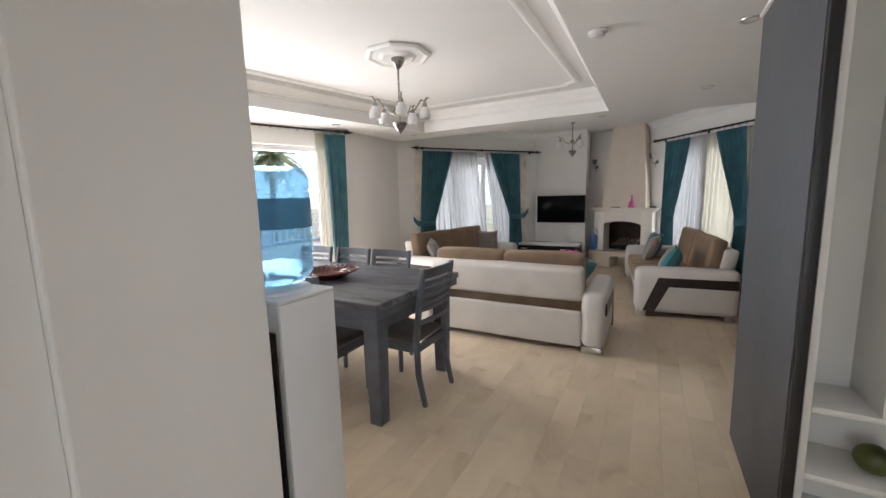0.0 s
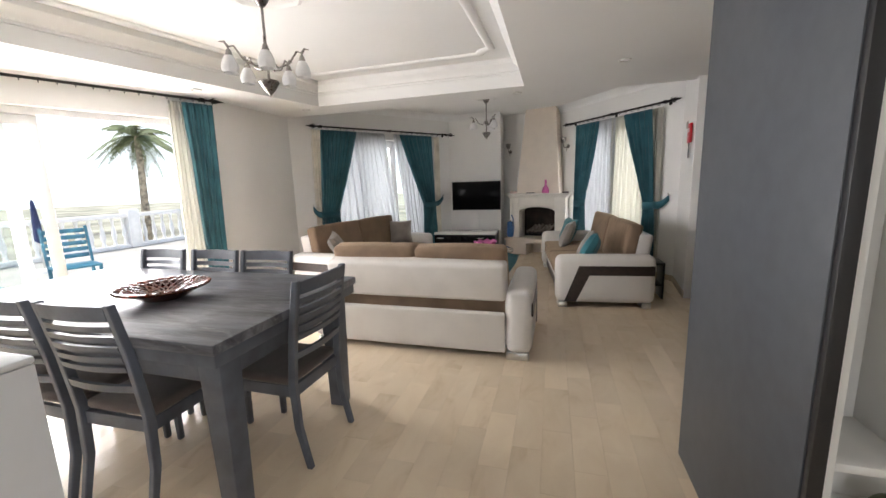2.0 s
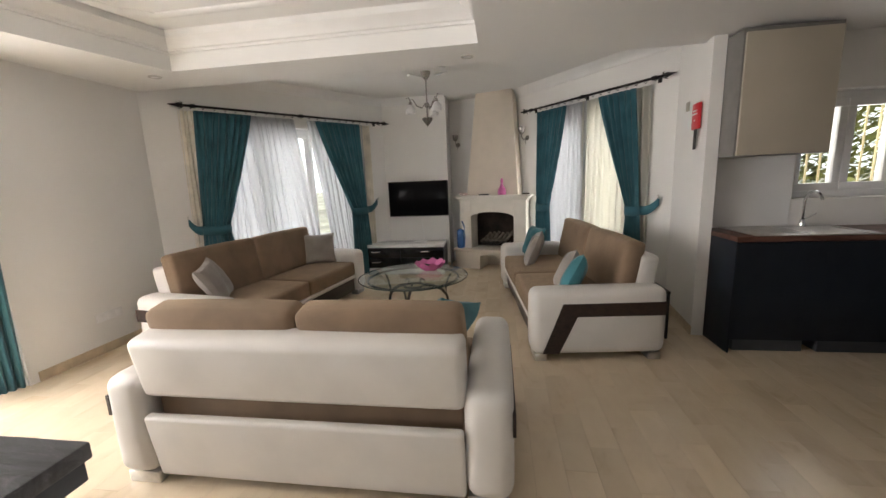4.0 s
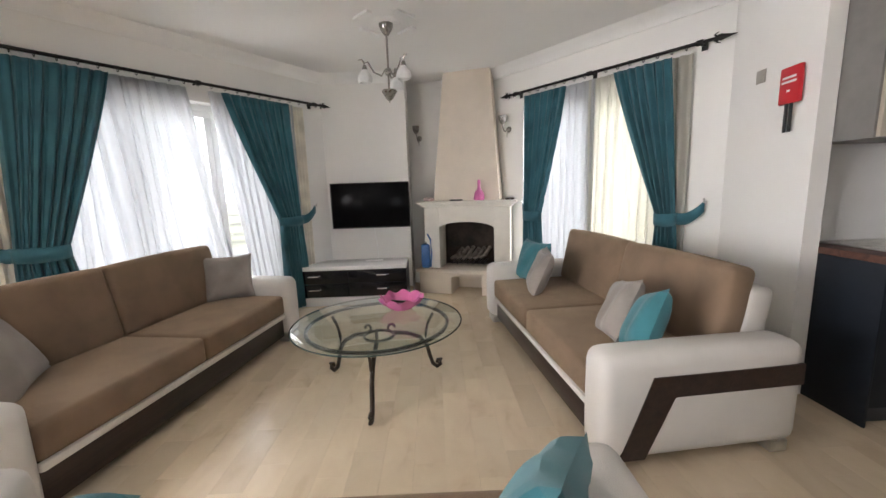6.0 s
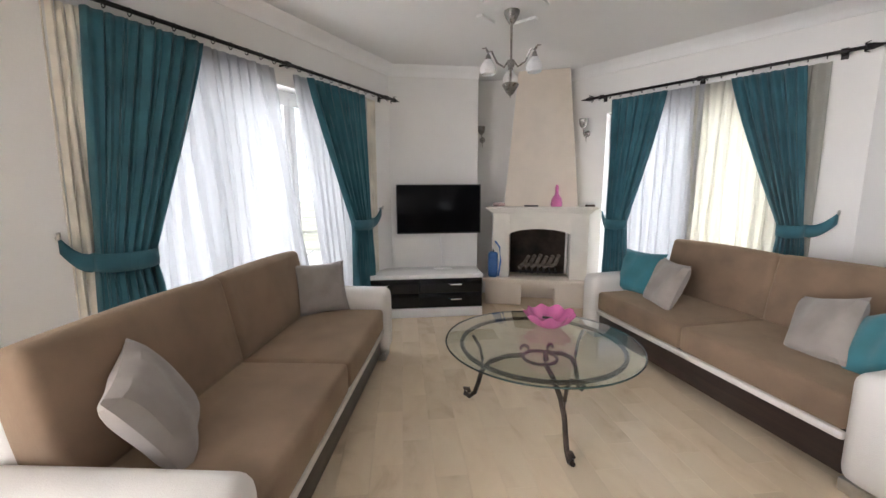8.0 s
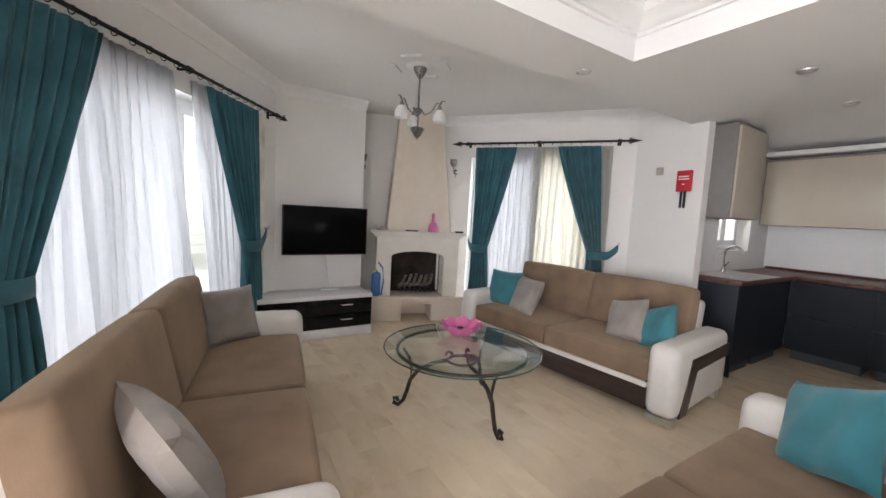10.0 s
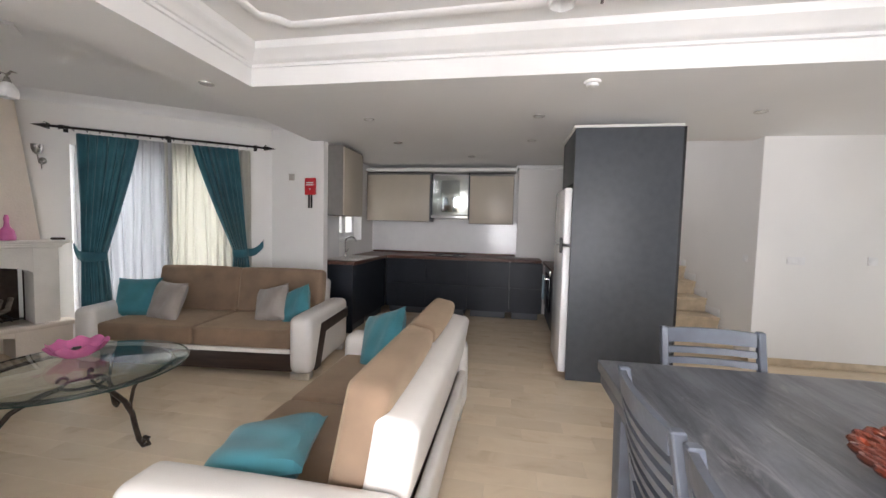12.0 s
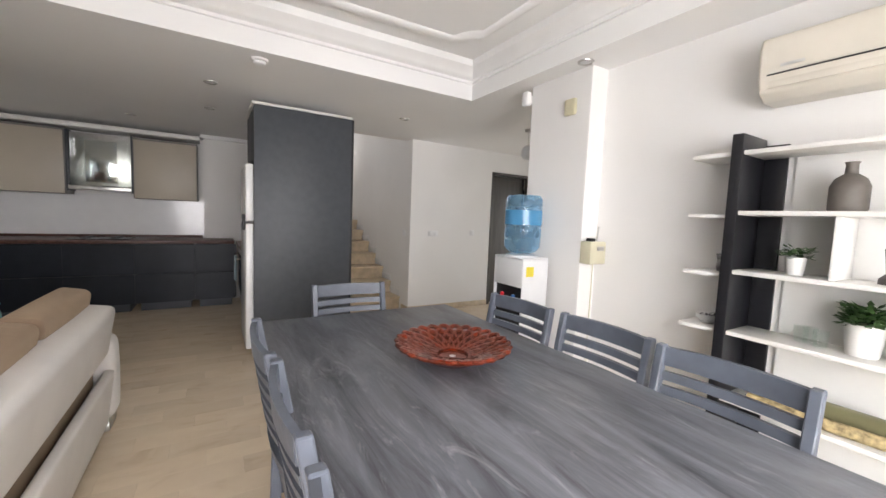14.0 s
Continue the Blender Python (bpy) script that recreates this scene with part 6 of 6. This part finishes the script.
GOURD = mat("green_gourd", (0.10, 0.115, 0.025), 0.4, var=0.3, scale=14, bump=0.3, bscale=25)
bm = bmesh.new()
bmesh.ops.create_uvsphere(bm, u_segments=24, v_segments=14, radius=0.055)
for v in bm.verts:
    v.co.x *= 0.92 - 0.1 * v.co.x / 0.055
    v.co.z = v.co.z * 0.92 + 0.05
solid("gourd", bm, GOURD, "dull green gourd lying on the shelf", "gourd", niche(0.235, 0.11, 0.385))
PAINTED = mat("painted_pottery", (0.10, 0.12, 0.10), 0.3, var=0.6, scale=45, second=(0.45, 0.42, 0.36))
solid("bowl", lathe(bmesh.new(), [(0, 0), (0.026, 0), (0.046, 0.022), (0.048, 0.045), (0.034, 0.062), (0.03, 0.062), (0.04, 0.044), (0.02, 0.01), (0, 0.008)], seg=22), PAINTED, "small painted pottery bowl in the niche", "bowl", niche(0.28, 0.07, 0.64))
solid("jar", lathe(bmesh.new(), [(0, 0), (0.024, 0), (0.038, 0.025), (0.034, 0.055), (0.02, 0.065), (0.016, 0.065), (0.026, 0.05), (0, 0.01)], seg=22), PAINTED, "little grey patterned pottery jar on the box", "jar", niche(0.26, 0.08, 1.107))
TERRA = mat("orange_pot", (0.55, 0.26, 0.06), 0.5)
pot_plant(niche(0.50, 0.08, 0.882), 0.04, 0.065, TERRA, 0.055, 0.075, 130, 11, "small plant in an orange pot")
pot_plant(niche(0.45, 0.08, 0.64), 0.036, 0.055, POTW, 0.06, 0.07, 120, 12, "small plant in a white pot")
co = thing("carved_ornament", niche(0.31, 0.08, 1.335), "dark carved wooden ornament on the shelf", "ornament")
for k, (x, z, r) in enumerate(((-0.05, 0.02, 0.02), (-0.025, 0.05, 0.024), (0.0, 0.03, 0.022), (0.03, 0.022, 0.02), (0.06, 0.022, 0.022), (-0.005, 0.075, 0.018))):
    bm = bmesh.new()
    bmesh.ops.create_icosphere(bm, subdivisions=2, radius=r, matrix=Matrix.Translation((x, 0.004 * k, z)))
    part("knob", bm, figm, co)
solid("vase", lathe(bmesh.new(), [(0, 0), (0.045, 0), (0.055, 0.03), (0.05, 0.10), (0.036, 0.125), (0.04, 0.135), (0.034, 0.135), (0, 0.10)], seg=22), mat("ivory_vase", (0.55, 0.48, 0.30), 0.45, var=0.25, scale=25), "patterned ivory vase with dried flowers", "vase", niche(0.49, 0.09, 1.335))
bm = move(leaf_crown(0.05, 0.17, 60, 21, 0.035), Matrix.Translation((0, 0, 0.12)))
solid("dried_flowers", bm, mat("dried_red", (0.25, 0.03, 0.04), 0.7, var=0.5, scale=20, second=(0.05, 0.04, 0.03)), "dark red dried flowers in the ivory vase", "flowers", niche(0.49, 0.09, 1.335))
MUG = mat("red_white_stripe", (0.26, 0.025, 0.025), 0.35, var=0.5, scale=18, second=(0.6, 0.56, 0.5))
solid("jar", lathe(bmesh.new(), [(0, 0), (0.028, 0), (0.036, 0.04), (0.026, 0.09), (0.03, 0.13), (0.024, 0.13), (0, 0.1)], seg=20), MUG, "red and white painted jar on the top shelf", "jar", niche(0.34, 0.08, 1.73))
solid("jar", lathe(bmesh.new(), [(0, 0), (0.022, 0), (0.026, 0.06), (0.018, 0.10), (0.02, 0.12), (0, 0.12)], seg=20), mat("dark_red_jar", (0.16, 0.02, 0.02), 0.35), "dark red jar on the top shelf", "jar", niche(0.265, 0.08, 1.73))
bm = move(lathe(bmesh.new(), [(0, 0), (0.04, 0.0), (0.085, 0.02), (0.09, 0.024), (0.04, 0.006), (0, 0.006)], seg=28), Matrix.Rotation(radians(72), 4, 'X'))
solid("plate", bm, PAINTED, "painted plate standing on the top shelf", "plate", niche(0.47, 0.13, 1.82 - 0.01))

# unseen glazed door, added behind the start of the walk to light the hall
ed_ = new("door_entrance")
tagged(ed_, label="unseen white framed glazed door added to light the hall", category="door", kind="structure")
bm = bmesh.new()
for c in ((-0.43, 0.87, 2.02, 2.1), (-0.43, -0.35, 0.001, 2.02), (0.79, 0.87, 0.001, 2.02), (0.19, 0.26, 0.001, 2.02), (-0.35, 0.79, 0.001, 0.10)):
    bx(bm, c[0], c[1], -1.44, -1.38, c[2], c[3], 0.004)
part("door_frame", bm, PVC, ed_)
for a, b in ((-0.35, 0.19), (0.26, 0.79)):
    pane = part("pane", box(a, b, -1.413, -1.407, 0.10, 2.02), GLASS, ed_)
    pane.visible_shadow = False

# ---- on the dining table ----
AMBER = mat("amber_red_glass", (0.25, 0.036, 0.011), 0.12, var=0.2, scale=26, second=(0.055, 0.008, 0.003), coat=0.3)
AMBER.node_tree.nodes["Principled BSDF"].inputs["Transmission Weight"].default_value = 0.45
fb = thing("fruit_bowl", pose(-2.10, 2.845, 0.801), "wide red-amber woven glass bowl on the dining table", "bowl")
part("dish", lathe(bmesh.new(), [(0.0, 0.004), (0.09, 0.0), (0.10, 0.006), (0.185, 0.052), (0.183, 0.058), (0.09, 0.012), (0.0, 0.012)], seg=40), AMBER, fb)
N = 26
for layer, (r0, r1, z0, z1) in enumerate(((0.06, 0.11, 0.014, 0.03), (0.095, 0.145, 0.026, 0.044), (0.13, 0.178, 0.04, 0.058), (0.165, 0.212, 0.052, 0.068))):
    for k in range(N):
        a0 = 2 * math.pi * (k + 0.5 * (layer % 2)) / N
        pts = []
        for q in range(9):
            t = q / 8
            r = r0 + (r1 - r0) * math.sin(math.pi * t)
            a = a0 + (t - 0.5) * 2 * math.pi / N * 1.6
            pts.append((r * math.cos(a), r * math.sin(a), z0 + (z1 - z0) * math.sin(math.pi * t)))
        part("loop", tube(bmesh.new(), pts, 0.009, 6), AMBER, fb)
part("label", lathe(bmesh.new(), [(0, 0.0135), (0.012, 0.0135), (0.012, 0.0128)], seg=12), PVC, fb, "tiny white sticker")

# ---- outside ----
PAVE = mat("pale_terrace_paving", (0.44, 0.42, 0.38), 0.7, var=0.06, scale=2, bump=0.1, bscale=30)
GRASS = mat("dry_ground", (0.30, 0.29, 0.22), 0.95, var=0.3, scale=0.4, bump=0.4, bscale=8)
structure("ground", box(-2500, 2500, -2500, 2500, -0.9, -0.30), GRASS, "dry green ground reaching the horizon")
structure("pavement_terrace", box(-11.5, -4.03, -6, 13.5, -0.29, -0.03), PAVE, "pale stone terrace paving")
structure("pavement_garden", box(-4.02, 9.5, 9.75, 13.5, -0.29, -0.05), PAVE, "pale paving round the house")
structure("pavement_east", box(1.9, 9.5, 6.7, 9.74, -0.29, -0.05), PAVE, "pale paving round the house")
# Emissive ring, added so the distance shows white; it also lights the rooms.
far_glow = bpy.data.materials.new("backdrop_glow")
far_glow.use_nodes = True
hz = far_glow.node_tree.nodes["Principled BSDF"]
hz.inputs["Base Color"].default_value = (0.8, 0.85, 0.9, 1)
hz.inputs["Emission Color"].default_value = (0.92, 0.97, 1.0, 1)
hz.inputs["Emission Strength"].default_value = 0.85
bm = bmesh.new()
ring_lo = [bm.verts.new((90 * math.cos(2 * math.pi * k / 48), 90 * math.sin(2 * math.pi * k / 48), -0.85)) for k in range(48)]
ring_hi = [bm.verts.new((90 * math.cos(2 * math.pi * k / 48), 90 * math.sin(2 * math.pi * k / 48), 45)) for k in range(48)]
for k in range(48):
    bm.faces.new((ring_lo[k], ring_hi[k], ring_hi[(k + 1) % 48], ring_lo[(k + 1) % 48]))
structure("backdrop", bm, far_glow, "glowing white ring added for the blown-out distance", True)
WHITEP = mat("white_balustrade", (0.78, 0.77, 0.75), 0.6, var=0.04)


def balustrade(y0, y1, x, tilt=0):
    root = thing("balustrade", pose(x, y0, -0.03), "white balustrade with bellied uprights along the terrace", "balustrade")
    L = y1 - y0
    part("foot_rail", box(-0.10, 0.10, 0, L, 0, 0.10, 0.01), WHITEP, root)
    part("hand_rail", box(-0.11, 0.11, 0, L, 0.80, 0.90, 0.015), WHITEP, root)
    me = None
    n = int(L / 0.26)
    for k in range(n):
        if me is None:
            me = mesh_of("baluster", lathe(bmesh.new(), [(0.05, 0.10), (0.045, 0.14), (0.03, 0.19), (0.058, 0.36), (0.05, 0.46), (0.026, 0.64), (0.04, 0.74), (0.05, 0.80)], seg=10), WHITEP)
        ob = new("baluster", me)
        ob.parent = root
        ob.location = (0, 0.13 + k * 0.26, 0)
    for k in range(int(L / 3.2) + 1):
        part("post", box(-0.15, 0.15, k * 3.2 - 0.15, k * 3.2 + 0.15, 0, 1.0, 0.015), WHITEP, root)
    return root


balustrade(-4.0, 12.6, -10.9)

BARK = mat("palm_bark", (0.32, 0.27, 0.20), 0.95, var=0.3, scale=10, bump=0.8, bscale=18)
# Frond green is lightened in its colour to stand in for outdoor glare.
FROND = mat("glare_pale_green", (0.19, 0.22, 0.11), 0.6, var=0.3, scale=6)


def palm(m, H, seed):
    rnd = random.Random(seed)
    root = thing("palm_tree", m, "slender palm tree with drooping fronds beyond the terrace", "tree")
    pts = [(0.25 * math.sin(t * 1.2), 0, H * t) for t in [k / 14 for k in range(15)]]
    part("trunk", tube(bmesh.new(), pts, 0.09, 10, taper=[1.3 - 0.5 * k / 14 + 0.07 * (k % 2) for k in range(15)]), BARK, root)
    top = Vector(pts[-1])
    for k in range(26):
        bm = bmesh.new()
        a = k * 2.399
        el = rnd.uniform(-0.5, 1.1)
        L = rnd.uniform(0.9, 1.3)
        spine = []
        for q in range(9):
            t = q / 8
            r = L * t * math.cos(el * (1 - t * 0.4))
            z = L * t * math.sin(el) - 0.9 * L * t * t * 0.75
            spine.append(top + Vector((r * math.cos(a), r * math.sin(a), z)))
        tube(bm, spine, 0.016, 5, taper=[1 - 0.09 * q for q in range(9)])
        side = Vector((-math.sin(a), math.cos(a), 0))
        for q in range(1, 40):
            t = q / 40
            i = min(7, int(t * 8))
            p = spine[i].lerp(spine[i + 1], t * 8 - i)
            fw = (spine[i + 1] - spine[i]).normalized()
            w = 0.30 * math.sin(math.pi * min(1, t * 0.9 + 0.1)) + 0.05
            for s in (-1, 1):
                tip = p + side * s * w * 0.8 + fw * w * 0.6 + Vector((0, 0, -w * 0.35 - rnd.uniform(0, 0.08)))
                b1, b2 = p + fw * 0.018, p - fw * 0.018
                bm.faces.new((bm.verts.new(b1), bm.verts.new(tip), bm.verts.new(b2)))
        part("frond", bm, FROND, root)
    return root


palm(pose(-11.85, 9.85, -0.3), 3.3, 4)


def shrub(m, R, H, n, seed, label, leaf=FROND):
    root = thing("shrub", m, label, "shrub", "garden shrubs")
    bm = bmesh.new()
    rnd = random.Random(seed)
    for k in range(7):
        a = k * 0.9
        tube(bm, [(0, 0, 0), (0.2 * R * math.cos(a), 0.2 * R * math.sin(a), H * 0.4), (0.6 * R * math.cos(a), 0.6 * R * math.sin(a), H * 0.8)], 0.025, 5, taper=[1, 0.6, 0.2])
    part("stems", bm, BARK, root)
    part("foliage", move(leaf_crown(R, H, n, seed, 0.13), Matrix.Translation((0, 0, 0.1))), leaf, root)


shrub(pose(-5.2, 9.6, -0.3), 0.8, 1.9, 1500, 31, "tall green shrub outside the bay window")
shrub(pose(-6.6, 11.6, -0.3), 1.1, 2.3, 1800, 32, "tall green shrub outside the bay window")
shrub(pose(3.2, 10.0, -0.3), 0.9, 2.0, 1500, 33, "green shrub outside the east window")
# Yellow-green leaf, its colour lightened to stand in for sun on this shrub.
SUNLIT_LEAF = mat("sunlit_yellow_green_leaf", (0.24, 0.26, 0.07), 0.6, var=0.25, scale=6)
shrub(pose(3.3, 9.0, -0.3), 1.7, 2.7, 9000, 35, "dense yellow-green shrub outside the kitchen window", SUNLIT_LEAF)
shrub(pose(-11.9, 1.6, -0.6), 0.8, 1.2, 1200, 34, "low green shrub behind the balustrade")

# terrace chairs and parasol
BLUEP = mat("blue_garden_plastic", (0.02, 0.13, 0.20), 0.5)


def garden_chair(m):
    root = thing("garden_chair", m, "blue slatted garden chair on the terrace", "garden chair", "terrace chairs")
    part("seat", box(-0.25, 0.25, -0.25, 0.25, 0.40, 0.43, 0.008), BLUEP, root)
    for k in range(5):
        part("back_slat", box(-0.22, 0.22, -0.27 - 0.015 * k, -0.25 - 0.015 * k, 0.50 + k * 0.09, 0.56 + k * 0.09, 0.004), BLUEP, root)
    for s in (-1, 1):
        part("post", prism(bmesh.new(), [(-0.25, 0.43), (-0.21, 0.43), (-0.30, 0.95), (-0.34, 0.95)], "x", s * 0.24 - 0.015, s * 0.24 + 0.015), BLUEP, root)
        for q in (-1, 1):
            part("leg", box(s * 0.23 - 0.02, s * 0.23 + 0.02, q * 0.22 - 0.02, q * 0.22 + 0.02, 0.001, 0.40, 0.004), BLUEP, root)
    return root


garden_chair(pose(-6.0, 3.6, -0.03, rz=-70))
garden_chair(pose(-6.6, 5.0, -0.03, rz=-110))
pz = thing("parasol", pose(-9.2, 6.0, -0.03), "closed dark blue parasol on a stand", "parasol")
part("pole", tube(bmesh.new(), [(0, 0, 0.06), (0, 0, 1.35)], 0.02, 8), METAL, pz)
part("folded_canopy", lathe(bmesh.new(), [(0.02, 0.55), (0.07, 0.6), (0.06, 0.9), (0.03, 1.3), (0.0, 1.38)], seg=14), mat("navy_cloth", (0.02, 0.03, 0.10), 0.9), pz)
part("foot", lathe(bmesh.new(), [(0.22, 0.0), (0.22, 0.05), (0.04, 0.07), (0, 0.07)], seg=18), WHITEP, pz)

# ---- floor tiles, laid last ----
def tile_mesh(w, l):
    bm = box(-w / 2 + 0.0002, w / 2 - 0.0002, -l / 2 + 0.0002, l / 2 - 0.0002, -0.010, 0.0, 0.0003, 1)
    return bm


floor_ob = bpy.data.objects["floor"]
TW, TL = 0.15, 0.45
tile_me = mesh_of("tile", tile_mesh(TW, TL), TILE_A)
rest = bmesh.new()
near = []
nx0, ny0 = -5.7, -1.6
for i in range(int(9.5 / TW)):
    x = nx0 + (i + 0.5) * TW
    shift = (i * 0.382 % 1) * TL
    for j in range(int(11.4 / TL) + 1):
        y = ny0 - 0.3 + shift + j * TL
        if y > 9.5 or y < -1.5:
            continue
        inside = (-4.0 - 0.45 * max(0.0, 4.95 - y) < x < 3.5 and 1.0 < y < 6.5) or (-1.2 < x < 3.4 and y <= 1.0) or (y >= 6.5 and x > -4.1 + (y - 6.0) * 0.62 and x < 1.6 - (y - 6.6) * 0.6)
        if not inside or (x > 1.7 and y < 2.5):
            continue
        near.append((abs(x + 0.75) * 1.3 + abs(y - 4.6), x, y))
near.sort()
for k, (_, x, y) in enumerate(near):
    if k < 300:
        ob = new("tile", tile_me)
        ob.parent = floor_ob
        ob.location = (x, y, 0)
    else:
        bx(rest, x - TW / 2 + 0.0004, x + TW / 2 - 0.0004, y - TL / 2 + 0.0004, y + TL / 2 - 0.0004, -0.010, 0.0)
ob = part("tiles", rest, TILE_B, floor_ob, smooth=False)
tagged(ob, label="beige travertine floor tiles", kind="stuff")
